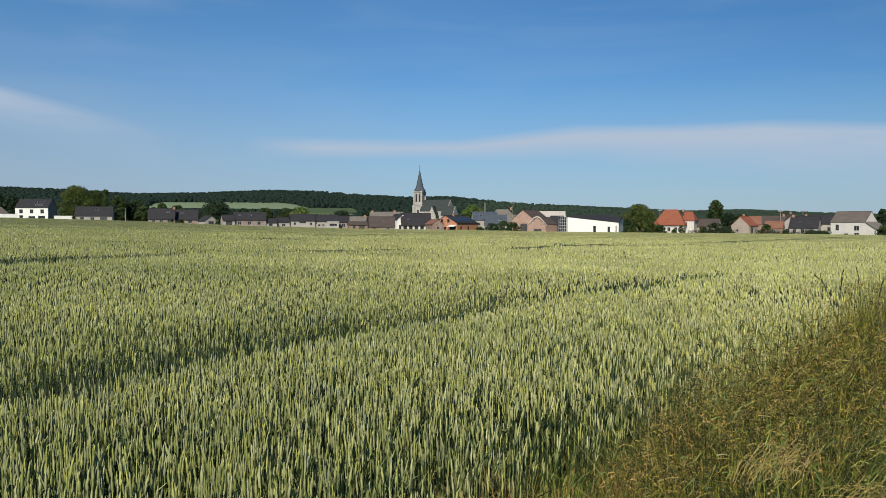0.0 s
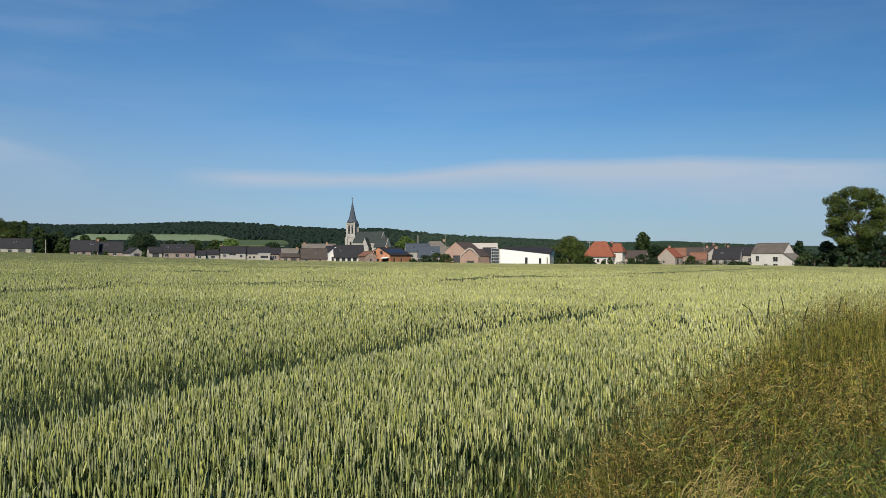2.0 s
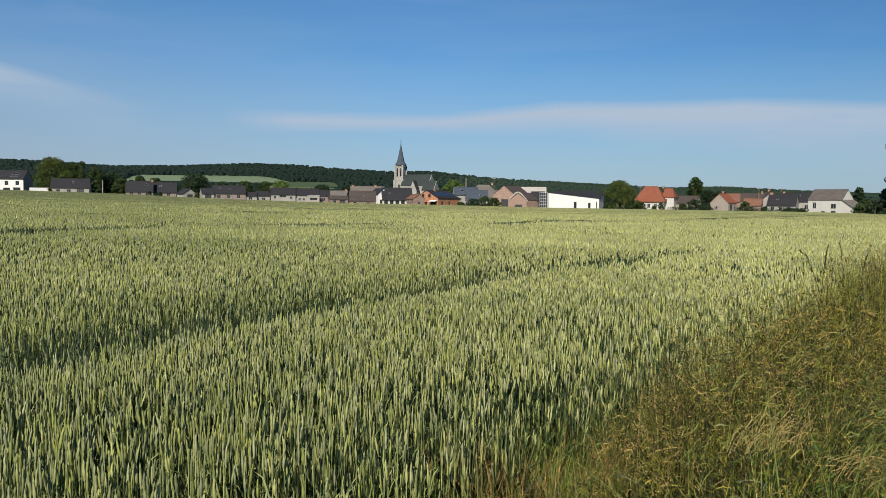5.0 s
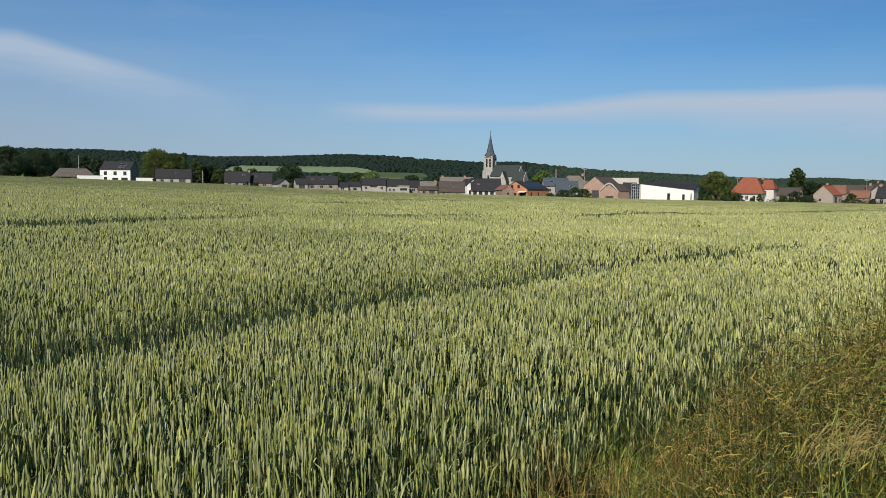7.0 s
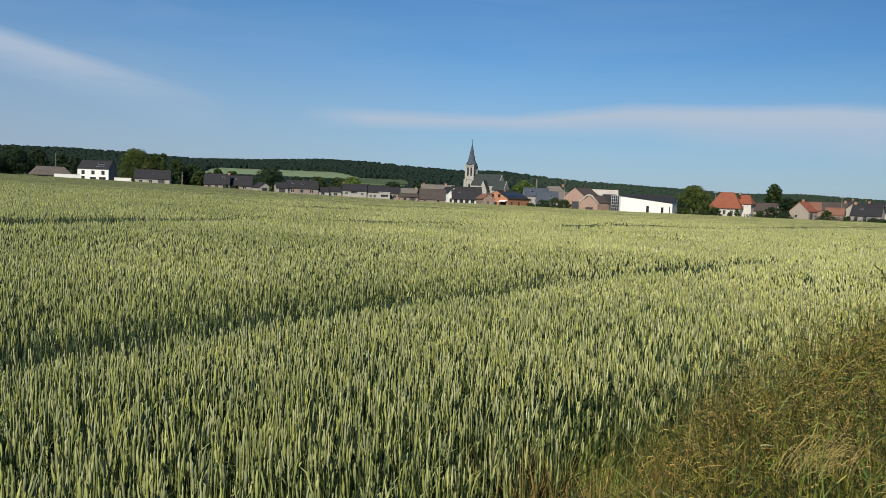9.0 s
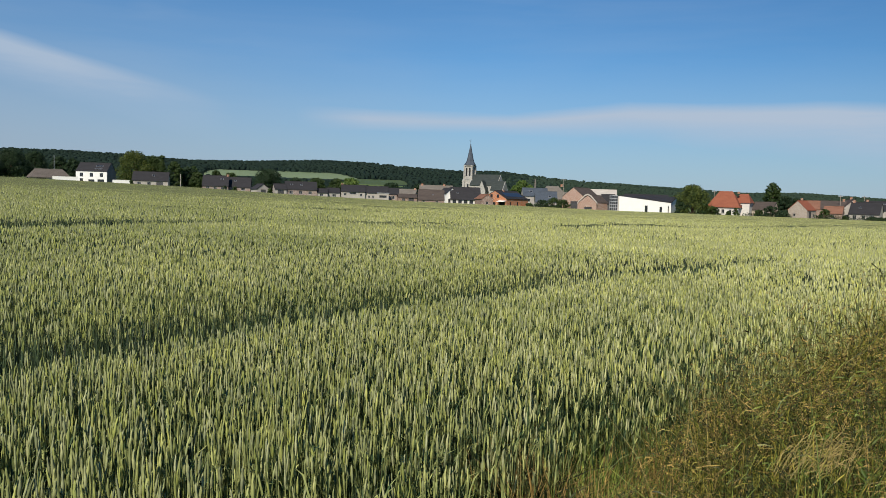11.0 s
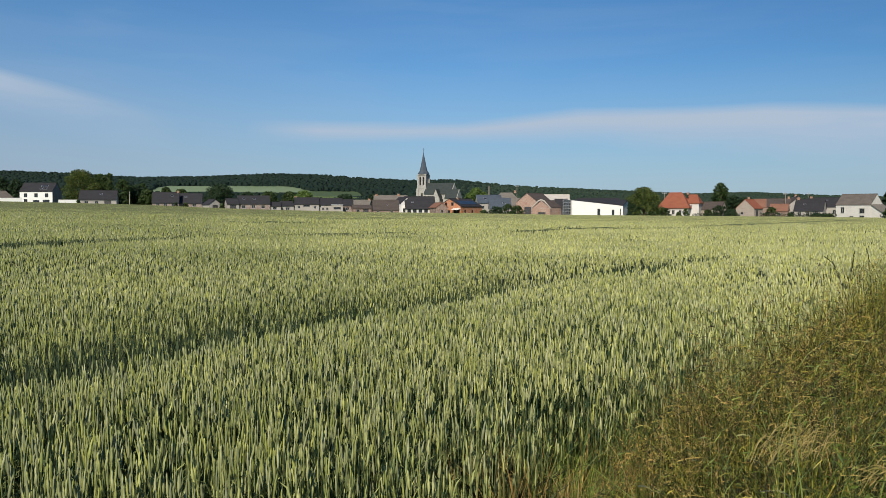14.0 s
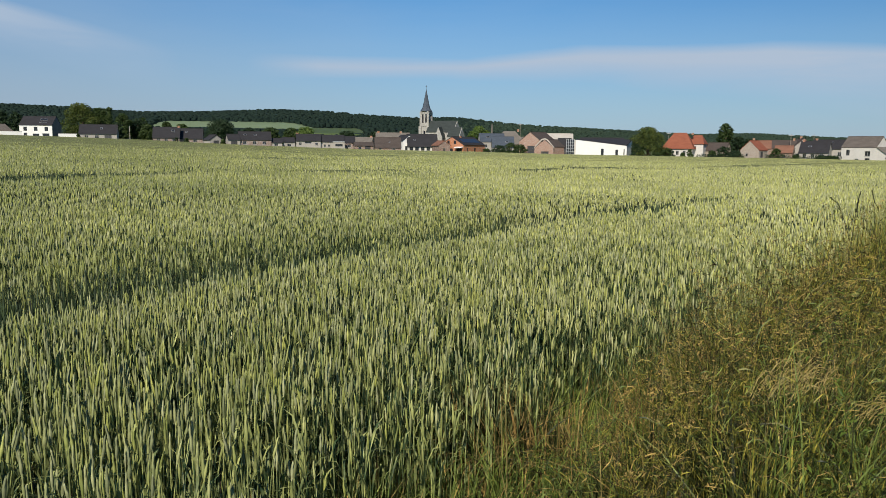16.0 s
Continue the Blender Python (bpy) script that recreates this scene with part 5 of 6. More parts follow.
tree("shrub", 33.4, 214, 8.0, 8.0, 61, DARKLEAF, "dark shrub under the great tree", "shrub", n=3000, size=0.3, lobes=24, bole=0.05, shape="full")
for az, far, h, w, sd, lf, lab in ((-31.6, 350, 12.0, 13, 11, DARKLEAF, "dark broad tree beside the barn"), (-30.3, 362, 12.2, 12, 12, DARKLEAF, "dark broad tree beside the barn"),
                                   (-33.3, 345, 12.5, 13, 10, DARKLEAF, "dark broad tree beside the barn"),
                                   (-28.1, 345, 10.0, 6, 13, DARKLEAF, "dark narrow tree behind the white wall"), (-28.9, 372, 11.0, 9, 39, DARKLEAF, "dark tree behind the white wall"),
                                   (-24.4, 352, 14.6, 16, 14, MIXLEAF, "large round green tree between two houses"), (-23.2, 362, 13.6, 11, 15, LEAF, "large round green tree behind a house"),
                                   (-21.9, 345, 11.3, 8, 16, LEAF, "dark tree beside a pale pole"), (-21.0, 350, 9.5, 8, 17, DARKLEAF, "dark tree beside a bungalow"),
                                   (-22.3, 334, 7.5, 5, 18, DARKLEAF, "dark garden tree at the end of a house"), (-20.7, 352, 10.2, 5, 35, LEAF, "slender green tree behind a bungalow"), (-19.2, 372, 9.4, 6, 36, LEAF, "small green tree behind bungalows"),
                                   (-13.9, 372, 8.2, 8, 37, DARKLEAF, "dark tree behind the houses"), (-11.0, 390, 9.2, 9, 38, LEAF, "green tree behind the houses"),
                                   (-20.4, 345, 7.5, 7, 19, LEAF, "green garden tree behind a bungalow"),
                                   (-18.2, 360, 8.4, 7, 20, LEAF, "small green tree behind bungalows"), (-15.75, 350, 10.8, 14, 21, DARKLEAF, "broad dark round tree behind the garden shed"),
                                   (-12.4, 380, 8.8, 9, 22, LEAF, "green tree behind the houses"), (-10.0, 350, 9.0, 10, 23, LIGHTLEAF, "green round tree behind the terrace"),
                                   (-7.2, 380, 8.6, 10, 24, DARKLEAF, "dark tree behind the terrace"), (-5.2, 375, 8.8, 9, 25, DARKLEAF, "dark tree behind old roofs"),
                                   (2.05, 395, 13.4, 9.5, 26, LIGHTLEAF, "light green tree beside the church"), (1.55, 402, 11.2, 5, 27, LIGHTLEAF, "light green tree beside the church"), (2.6, 398, 11.4, 6, 28, LIGHTLEAF, "light green tree beside the church"),
                                   (13.7, 295, 10.8, 13.0, 29, MIXLEAF, "broad dense green tree beside the white hall"), (19.5, 306, 8.0, 6, 30, DARKLEAF, "dark cedar-like tree among houses"),
                                   (20.15, 312, 7.5, 5, 31, DARKLEAF, "dark tree among houses"), (28.6, 330, 10.0, 5.0, 32, DARKLEAF, "round dark tree beside the farmhouse"),
                                   (29.3, 335, 4.4, 7, 33, DARKLEAF, "dark tree beyond the farmhouse")):
    tree("tree", az, far, h, w, sd, lf, lab, n=int(3000 + w * h * 32), size=0.27, lobes=36, bole=0.04 if sd == 29 else 0.08, shape="full" if sd in (29, 21) else "round")
tree("conifer", -22.7, 356, 14.2, 5.5, 66, LEAF, "tall green conifer behind a pale house", "conifer", n=3000, size=0.3, lobes=44, bole=0.06, shape="cone")
tree("conifer", 18.7, 330, 13.6, 7.5, 34, LEAF, "tall dark conifer among orange roofs", "conifer", n=2600, size=0.4, lobes=44, bole=0.08, shape="full")
for az, far, h, w, sd, lab in ((4.35, 312, 4.6, 7, 41, "green shrub before brick houses"), (3.55, 311, 3.6, 6, 42, "green shrub before brick houses"), (5.0, 309, 4.0, 6, 43, "green shrub before brick houses"),
                               (2.6, 309, 2.2, 4, 44, "low green shrub before the orange house"), (15.1, 298, 3.4, 4.6, 45, "green shrub at the white house"), (16.45, 296, 3.2, 2.6, 46, "green shrub at the white house"),
                               (16.0, 295, 2.0, 2.0, 47, "small round shrub at the white house"), (18.6, 297, 4.4, 6, 48, "dark green shrub before a brick house"), (17.9, 300, 3.0, 4, 49, "green shrub before a brick house"),
                               (21.85, 300, 4.0, 4.5, 50, "round green shrub beside the brick barn"), (19.4, 294, 3.0, 5, 51, "green shrub before the brick barn"), (-15.6, 312, 2.6, 2.6, 52, "green shrub at the garden shed"),
                               (-17.95, 316, 2.4, 2.2, 53, "green shrub before a bungalow"), (-18.6, 316, 2.4, 1.8, 54, "green shrub before a bungalow"), (-24.6, 319, 2.6, 1.6, 55, "small clipped shrub beside the white wall"),
                               (23.0, 314, 2.0, 4, 56, "low hedge shrub before pale houses"), (24.6, 312, 1.9, 5, 57, "low hedge shrub before pale houses"), (25.2, 308, 1.8, 5, 58, "low hedge shrub before the farmhouse"),
                               (12.95, 292, 4.6, 5.5, 63, "dense shrub under the tree beside the hall"), (14.3, 292, 4.8, 6.0, 64, "dense shrub under the tree beside the hall"), (15.0, 294, 3.6, 4.0, 65, "green shrub beside the great garden tree"),
                               (28.9, 262, 3.4, 6, 59, "green hedge shrub beyond the farmhouse"), (29.5, 250, 4.2, 6, 60, "green hedge shrub beyond the farmhouse"), (29.0, 290, 5, 7, 62, "green hedge shrub beyond the farmhouse")):
    tree("shrub", az, far, h, w, sd, LEAF if sd % 3 else DARKLEAF, lab, "shrub", n=int(300 + w * h * 22), size=0.28, lobes=12, bole=0.04, shape="full", group="shrubs")



def hedge(az0, az1, far, high, seed, leaf, label):
    """A clipped, uneven hedge across the line of sight, its leaves on short upright stems."""
    r_ = random.Random(seed)
    ob = thing("hedge", (az0 + az1) / 2, far, 0, label, "hedge", "hedges")
    length = math.hypot(at(az1, far)[0] - at(az0, far)[0], at(az1, far)[1] - at(az0, far)[1])
    n = max(3, int(length / 0.9))
    L, bm = [], bmesh.new()
    for k in range(n):
        x = -length / 2 + length * (k + 0.5) / n
        top_ = high * r_.uniform(0.8, 1.08)
        L += [(x, r_.uniform(-0.15, 0.15), top_ * 0.66, 0.72, top_ * 0.36), (x, r_.uniform(-0.15, 0.15), top_ * 0.28, 0.7, top_ * 0.3)]
        limb(bm, (x, 0, -0.3), (x + r_.uniform(-0.2, 0.2), 0, top_ * 0.7), 0.04, 0.015, 5)
    part("stems", bm, BARK, ob)
    v, f = leaf_cloud(L, n * 90, 0.16, seed, inner=0.7)
    new("leaves", np_mesh("leaves", v, f, (leaf,))).parent = ob


for az0, az1, far, high, sd, lab in ((16.9, 19.9, 292, 1.9, 201, "low dark garden hedge along the field's end"), (21.2, 23.6, 291, 2.0, 202, "low dark garden hedge along the field's end"),
                                     (23.7, 25.7, 291, 2.2, 203, "clipped dark hedge before the slate-roofed houses"), (28.2, 29.4, 262, 2.3, 204, "dark hedge beyond the farmhouse"),
                                     (2.5, 4.9, 300, 1.9, 205, "low dark hedge before brick houses")):
    hedge(az0, az1, far, high, sd, DARKLEAF, lab)

# ---- woods on the hills ----
n_w = 28000
w_az = rng.uniform(-42, 42, n_w)
w_u = rng.uniform(0.02, 1.0, n_w)
w_r = 700 + 1215 * w_u
low = np.arange(n_w) < 1500      # hedgerows and copses just behind the village
w_az[low], w_r[low] = rng.uniform(-24, -3, 1500), rng.choice(np.array((470.0, 540.0, 610.0, 660.0)), 1500) + rng.normal(0, 7, 1500)
# thin rows of hedge lower down, closed wood higher up
wx, wy = w_r * np.sin(np.radians(w_az)), w_r * np.cos(np.radians(w_az))
wz = ground(wx, wy)
w_el = np.degrees(np.arctan2(wz - 1.85, w_r))
w_h = rng.uniform(4.0, 7.0, n_w) * np.where(w_r < 1000, 0.75, 1.0) * (1 + 0.25 * lumps(wx, wy, 160))
w_h[low] = rng.uniform(4.5, 9.0, 1500)
w_top = np.degrees(np.arctan2(wz + w_h - 1.85, w_r))
keep = np.ones(n_w, bool)
for a0, a1, e0, e1, k in FIELDS:
    inside = (w_az > a0) & (w_az < a1)
    u_ = np.clip((w_az - a0) / (a1 - a0), 0, 1)
    keep &= ~(inside & (w_el > e0 - 0.02) & (w_el < e0 - 0.03 + (e1 - e0) * np.clip(u_ * 9, 0, 1) ** 0.5 * np.clip((1 - u_) * 6, 0, 1) ** 0.7))
    keep &= ~(inside & ~(low & (k == 3)) & (w_el <= e0 - 0.02) & (w_top > e0 + 0.06 + 0.05 * lumps(wx, wy, 60)))
keep &= ~((w_r < 900) & (lumps(wx, wy, 70, 2) < 0.05) & ~low)
wx, wy, wz, w_h, w_r = wx[keep], wy[keep], wz[keep], w_h[keep], w_r[keep]
n_w = len(wx)
cone = rng.uniform(0, 1, n_w) < 0.02 + 0.14 * (lumps(wx, wy, 210, 4) > 0.25)
levels = np.array([(0.1, 0.95), (0.72, 0.8)])
clevels = np.array([(0.05, 0.75), (0.6, 0.36)])
sides = 4
lev = np.where(cone[:, None, None], clevels[None], levels[None])
w_w = w_h * np.where(cone, 0.26, rng.uniform(0.50, 1.0, n_w))
ang = (np.arange(sides) * 2 * np.pi / sides)[None, None, :] + rng.uniform(0, 6, (n_w, 1, 1)) + np.arange(2)[None, :, None] * 0.5
rad = w_w[:, None, None] * lev[:, :, 1][:, :, None] * rng.uniform(0.65, 1.3, (n_w, 2, sides))
X = wx[:, None, None] + rad * np.cos(ang)
Y = wy[:, None, None] + rad * np.sin(ang)
Zt = wz[:, None, None] + w_h[:, None, None] * (lev[:, :, 0][:, :, None] + rng.uniform(-0.07, 0.07, (n_w, 2, sides)))
wv = np.concatenate([np.stack([X, Y, Zt], -1).reshape(n_w, 8, 3), np.stack([wx + rng.normal(0, .6, n_w), wy, wz + w_h * np.where(cone, 1.0, 0.92)], -1)[:, None]], 1)
wf = [(s, (s + 1) % 4, 4 + (s + 1) % 4) for s in range(4)] + [(s, 4 + (s + 1) % 4, 4 + s) for s in range(4)] + [(4 + s, 4 + (s + 1) % 4, 8) for s in range(4)]
# trees to the right take the haze-pale colour
light = (np.degrees(np.arctan2(wx, wy)) + 3 * lumps(wx, wy, 90, 3) + rng.normal(0, 2, n_w) > 1.5).astype(int)
tagged(new("woods", np_mesh("woods", wv.reshape(-1, 3), many(9, np.array(wf), n_w), (WOODS, HAZEWOODS), light.repeat(12), smooth=True)), "dark green mixed woods on distant hills", "woods", kind="stuff")

# ---- verge ----


def blades(x, y, h, width, arch=0.35, segs=3, heading=None):
    """Tapering, arching grass blades."""
    n = len(x)
    a = lumps(x, y, 0.7, 12) * 3.0 + rng.normal(0, 1.9, n) if heading is None else heading
    lean = np.abs(rng.normal(0, arch, n)) * h
    t = np.linspace(0, 1, segs + 1)
    g = ground(x, y)
    cx_, cy_ = x[:, None] + np.cos(a)[:, None] * lean[:, None] * t ** 2, y[:, None] + np.sin(a)[:, None] * lean[:, None] * t ** 2
    cz_ = g[:, None] + h[:, None] * (t - 0.18 * (lean / h)[:, None] * t ** 3)
    w = width * rng.uniform(0.6, 1.4, n)[:, None] * (1 - t ** 1.5)[None]
    fa = rng.uniform(0, 2 * np.pi, n)
    px_, py_ = np.cos(fa)[:, None] * w, np.sin(fa)[:, None] * w
    lo_, hi_ = np.stack([cx_ - px_, cy_ - py_, cz_], -1), np.stack([cx_ + px_, cy_ + py_, cz_], -1)
    v = np.concatenate([lo_, hi_[:, :-1]], 1)
    k = segs + 1
    f = []
    for s in range(segs - 1):
        f += [(s, k + s, k + s + 1), (s, k + s + 1, s + 1)]
    f.append((segs - 1, k + segs - 1, segs))
    tips = np.stack([cx_[:, -1], cy_[:, -1], cz_[:, -1]], -1)
    return v.reshape(-1, 3), many(2 * k - 1, np.array(f), n), tips, np.stack([np.cos(a), np.sin(a)], -1)


def verge_points(r0, r1, a0, a1, per_m2, s0=-0.15, s1=6.0):
    n = int(0.5 * radians(a1 - a0) * (r1 * r1 - r0 * r0) * per_m2)
    r = np.sqrt(rng.uniform(r0 * r0, r1 * r1, n))
    a = np.radians(rng.uniform(a0, a1, n))
    x, y = r * np.sin(a), r * np.cos(a)
    s = beside(x, y) + 0.12 * lumps(x, y, 0.5, 1)
    k = (s > s0 + rng.uniform(0, 0.25, n)) & (s < s1) & (rng.uniform(0, 1, n) < 0.52 + 0.8 * lumps(x, y, 0.055, 4) + 1.0 * lumps(x, y, 0.15, 4))
    return x[k], y[k], s[k]


def verge_height(x, y, s):
    """Low beside the wheat, tall and rank in the middle, trodden where one stands."""
    mid, far = np.clip((y - 4.4) / 1.2, 0, 1), np.clip((y - 7.8) / 1.4, 0, 1)
    rise = np.clip((s - 0.45 + 0.33 * mid + 0.25 * far) / (0.6 - 0.25 * mid - 0.05 * far), 0, 1)
    tall = 0.22 + (0.66 + 0.36 * far) * rise * rise * (3 - 2 * rise)
    near = np.clip((np.hypot(x - 0.3, y) - 1.6) / 1.6, 0.15, 1)
    return np.minimum(1.34, tall * near * (1 + 0.38 * lumps(x, y, 0.35, 6) + 0.32 * lumps(x, y, 0.13, 3) + 0.22 * lumps(x, y, 0.055, 4) + 0.10 * lumps(x, y, 0.9, 2)) + 0.02)


def lush(x, y, s):
    """Where low green growth takes the place of flowering stems."""
    return (np.hypot(x, y) < 5.9) & (lumps(x, y, 0.5, 21) + 1.6 * (s - 1.62) > rng.normal(0, 0.3, len(x)))


groups = []      # verts, faces, material slot


def panicles(x, y, h, spikes, big, wide_, spray, arch):
    """Thin stems, each with an open head of small folded spikelets."""
    v, f, tips, way = blades(x, y, h, wide_, arch)
    groups.append((v, f, np.full(len(f), 0)))
    n = len(x)
    long_, round_ = rng.uniform(0.08, 0.17, n) * big ** 0.5, rng.uniform(0.6, 1.3, n) * spray
    tint = np.where(rng.uniform(0, 1, n) < 0.07, 2, np.where(rng.uniform(0, 1, n) < 0.22, 0, 1)).repeat(spikes)
    tip, go, long_, round_ = tips.repeat(spikes, 0), way.repeat(spikes, 0), long_.repeat(spikes), round_.repeat(spikes)
    m = n * spikes
    u, a = rng.uniform(0, 1, m), rng.uniform(0, 2 * np.pi, m)
    rad = round_ * (0.2 + 0.8 * u) * np.sqrt(rng.uniform(0, 1, m))
    c = tip - np.stack([go[:, 0] * 0.9, go[:, 1] * 0.9, np.ones(m) * 0.75], -1) * (u * long_)[:, None] + np.stack([np.cos(a) * rad, np.sin(a) * rad, np.zeros(m)], -1)
    d = np.stack([np.cos(a) * 0.7 + go[:, 0] * 0.3, np.sin(a) * 0.7 + go[:, 1] * 0.3, rng.normal(0.35, 0.55, m)], -1) + rng.normal(0, 0.25, (m, 3))
    d /= np.linalg.norm(d, axis=1)[:, None]
    e = np.cross(d, rng.normal(size=(m, 3)))
    e /= np.linalg.norm(e, axis=1)[:, None]
    w = np.cross(d, e)
    ln, wd = (rng.uniform(0.006, 0.015, m) * big)[:, None], (rng.uniform(0.0011, 0.0024, m) * big)[:, None]
    vv = np.stack([c, c + d * ln * 0.45 + e * wd, c + d * ln, c + d * ln * 0.45 - e * wd + w * wd * 0.8], 1).reshape(-1, 3)
    groups.append((vv, many(4, np.array([(0, 1, 2), (0, 2, 3)]), m), tint.repeat(2)))


# leafy tussocks, with dark hollows between them
for r0, r1, per, each, wide_, spread_ in ((1.2, 7.5, 30, 15, 0.0050, 0.030), (7.5, 12, 64, 15, 0.0080, 0.06), (12, 16, 26, 20, 0.010, 0.08), (16, 60, 3, 11, 0.016, 0.15)):
    x, y, s = verge_points(r0, r1, -38, 60, per)
    tone = rng.uniform(0, 1, len(x))
    kind = np.where(tone < np.where((s < 0.45) & (np.hypot(x, y) < 4.6), 0.75, np.clip((s - 1.25) * 0.8, 0, 0.75) + 0.16), 3, np.where(tone < 0.82, 0, 1)).repeat(each)
    h = (verge_height(x, y, s) * (rng.uniform(0.55, 1.1, len(x)) if r0 < 7 else rng.uniform(0.75, 1.0, len(x)))).repeat(each)
    n = len(h)
    h *= rng.uniform(0.45, 0.95, n) if r0 < 7 else rng.uniform(0.55, 1.0, n)
    out = rng.uniform(0, 2 * np.pi, n)
    off = np.abs(rng.normal(0, spread_, n))
    x, y = x.repeat(each) + np.cos(out) * off, y.repeat(each) + np.sin(out) * off
    v, f, tips, way = blades(x, y, h, wide_, 0.75 if r0 < 7 else 0.3, 4, out + rng.normal(0, 0.7, n))
    groups.append((v, f, kind.repeat(len(f) // n)))
# dark leaves deep in the sward, their colour standing for the shade there
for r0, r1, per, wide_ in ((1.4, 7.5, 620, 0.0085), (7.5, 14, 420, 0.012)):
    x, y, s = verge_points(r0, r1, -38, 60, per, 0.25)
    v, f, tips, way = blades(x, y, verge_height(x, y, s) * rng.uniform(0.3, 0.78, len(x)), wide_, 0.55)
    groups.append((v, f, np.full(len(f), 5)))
# thinner grass where one stands and behind
for r0, r1, a0, a1, per in ((0.2, 3.5, 60, 300, 900), (0.2, 1.4, -60, 60, 1200), (3.5, 9, 60, 290, 130), (9, 30, 60, 280, 12)):
    x, y, s = verge_points(r0, r1, a0, a1, per, -0.3, 30)
    v, f, tips, way = blades(x, y, rng.uniform(0.06, 0.28, len(x)), 0.007, 0.6)
    groups.append((v, f, np.where(rng.uniform(0, 1, len(x)) < 0.5, 3, 0).repeat(len(f) // max(1, len(x)))))
# flowering stems with open brown heads
for r0, r1, per, wide_, spikes, big, spray in ((1.4, 4.2, 350, 0.0010, 26, 1.15, 0.019), (4.2, 7.5, 290, 0.0012, 22, 1.4, 0.024), (7.5, 12, 250, 0.0017, 15, 1.8, 0.033), (12, 18, 110, 0.0024, 12, 2.5, 0.042), (18, 60, 18, 0.0045, 8, 4.0, 0.08)):
    x, y, s = verge_points(r0, r1, -38, 60, per, 0.60 if r0 < 4 else 0.05)
    k = rng.uniform(0, 1, len(x)) < np.where(lush(x, y, s), 0.12, 1.0)      # fewer among the low weeds
    x, y, s = x[k], y[k], s[k]
    h = verge_height(x, y, s) * np.where(rng.uniform(0, 1, len(x)) < 0.6, rng.uniform(0.92, 1.12, len(x)), rng.uniform(0.55, 0.95, len(x)))
    panicles(x, y, h, spikes, big, wide_, spray, 0.24 if r0 < 7 else 0.12)
# short green grass at the foot of the crop
x, y, s = verge_points(2.0, 9, -38, 45, 2100, -0.6, 0.8)
v, f, tips, way = blades(x, y, rng.uniform(0.14, 0.50, len(x)), 0.0050, 0.6)
groups.append((v, f, np.where(rng.uniform(0, 1, len(x)) < 0.86, 3, 1).repeat(len(f) // max(1, len(x)))))
x, y, s = verge_points(1.4, 9, -38, 60, 160, 0.3, 6)
v, f, tips, way = blades(x, y, verge_height(x, y, s) * rng.uniform(0.4, 0.8, len(x)), 0.0034, 0.7, 4)
groups.append((v, f, np.full(len(f), 0)))
# lush green tufts where the flowering stems stand back
x, y, s = verge_points(1.5, 6.0, 10, 60, 1500, 1.2, 5)
k = lush(x, y, s)
x, y, s = x[k], y[k], s[k]
v, f, tips, way = blades(x, y, verge_height(x, y, s) * rng.uniform(0.45, 1.0, len(x)), 0.0046, 0.85, 5)
groups.append((v, f, np.where(rng.uniform(0, 1, len(x)) < 0.72, 3, 0).repeat(len(f) // max(1, len(x)))))
# broad arching leaves
x, y, s = verge_points(1.4, 5.5, -38, 60, 150, 0.35, 6)
v, f, tips, way = blades(x, y, verge_height(x, y, s) * rng.uniform(0.45, 0.85, len(x)), 0.0058, 0.7, 5)
groups.append((v, f, np.where(rng.uniform(0, 1, len(x)) < 0.55, 0, 3).repeat(len(f) // max(1, len(x)))))
# stiff upright blades along the far rank part
x, y, s = verge_points(7.8, 15, 18, 45, 430, 0.25, 5)
h = np.minimum(1.62, verge_height(x, y, s) * rng.uniform(0.85, 1.16, len(x)) * (1 + 0.12 * lumps(x, y, 0.5, 15)))
v, f, tips, way = blades(x, y, h, 0.0066, 0.16, 4)
groups.append((v, f, np.where(rng.uniform(0, 1, len(x)) < 0.75, 0, 3).repeat(len(f) // max(1, len(x)))))
# withered reddish tufts at the crop's foot
for tx, ty, tr in ((0.98, 4.75, 0.09), (1.08, 4.95, 0.09), (0.62, 4.2, 0.08)):
    x, y = tx + rng.normal(0, tr, 90), ty + rng.normal(0, tr, 90)
    v, f, tips, way = blades(x, y, rng.uniform(0.18, 0.52, 90), 0.0030, 0.4)
    groups.append((v, f, np.full(len(f), 4)))
# brown withered weeds standing in the rim of the crop
for tx, ty, tr, hi_ in ((0.22, 4.22, 0.12, 0.74), (0.44, 4.30, 0.10, 0.64), (0.06, 4.30, 0.08, 0.74)):
    x, y = tx + rng.normal(0, tr, 70), ty + rng.normal(0, tr, 70)
    h = rng.uniform(0.4, 1.0, 70) * hi_
    v, f, tips, way = blades(x, y, h, 0.0040, 0.35)
    groups.append((v, f, np.where(rng.uniform(0, 1, 70) < 0.6, 4, 5).repeat(len(f) // 70)))
    v, f, tips, way = blades(x.repeat(3) + rng.normal(0, 0.03, 210), y.repeat(3) + rng.normal(0, 0.03, 210), h.repeat(3) * rng.uniform(0.5, 0.95, 210), 0.0100, 1.1, 4)
    groups.append((v, f, rng.choice(np.array((5, 5, 1, 4)), 210).repeat(len(f) // 210)))
# a patch of flattened straw beside them
n = 200
x, y = rng.normal(0.80, 0.12, n), rng.normal(4.85, 0.13, n)
v, f, tips, way = blades(x, y, rng.uniform(0.10, 0.24, n), 0.0036, 1.5, 4)
groups.append((v, f, np.full(len(f), 2)))
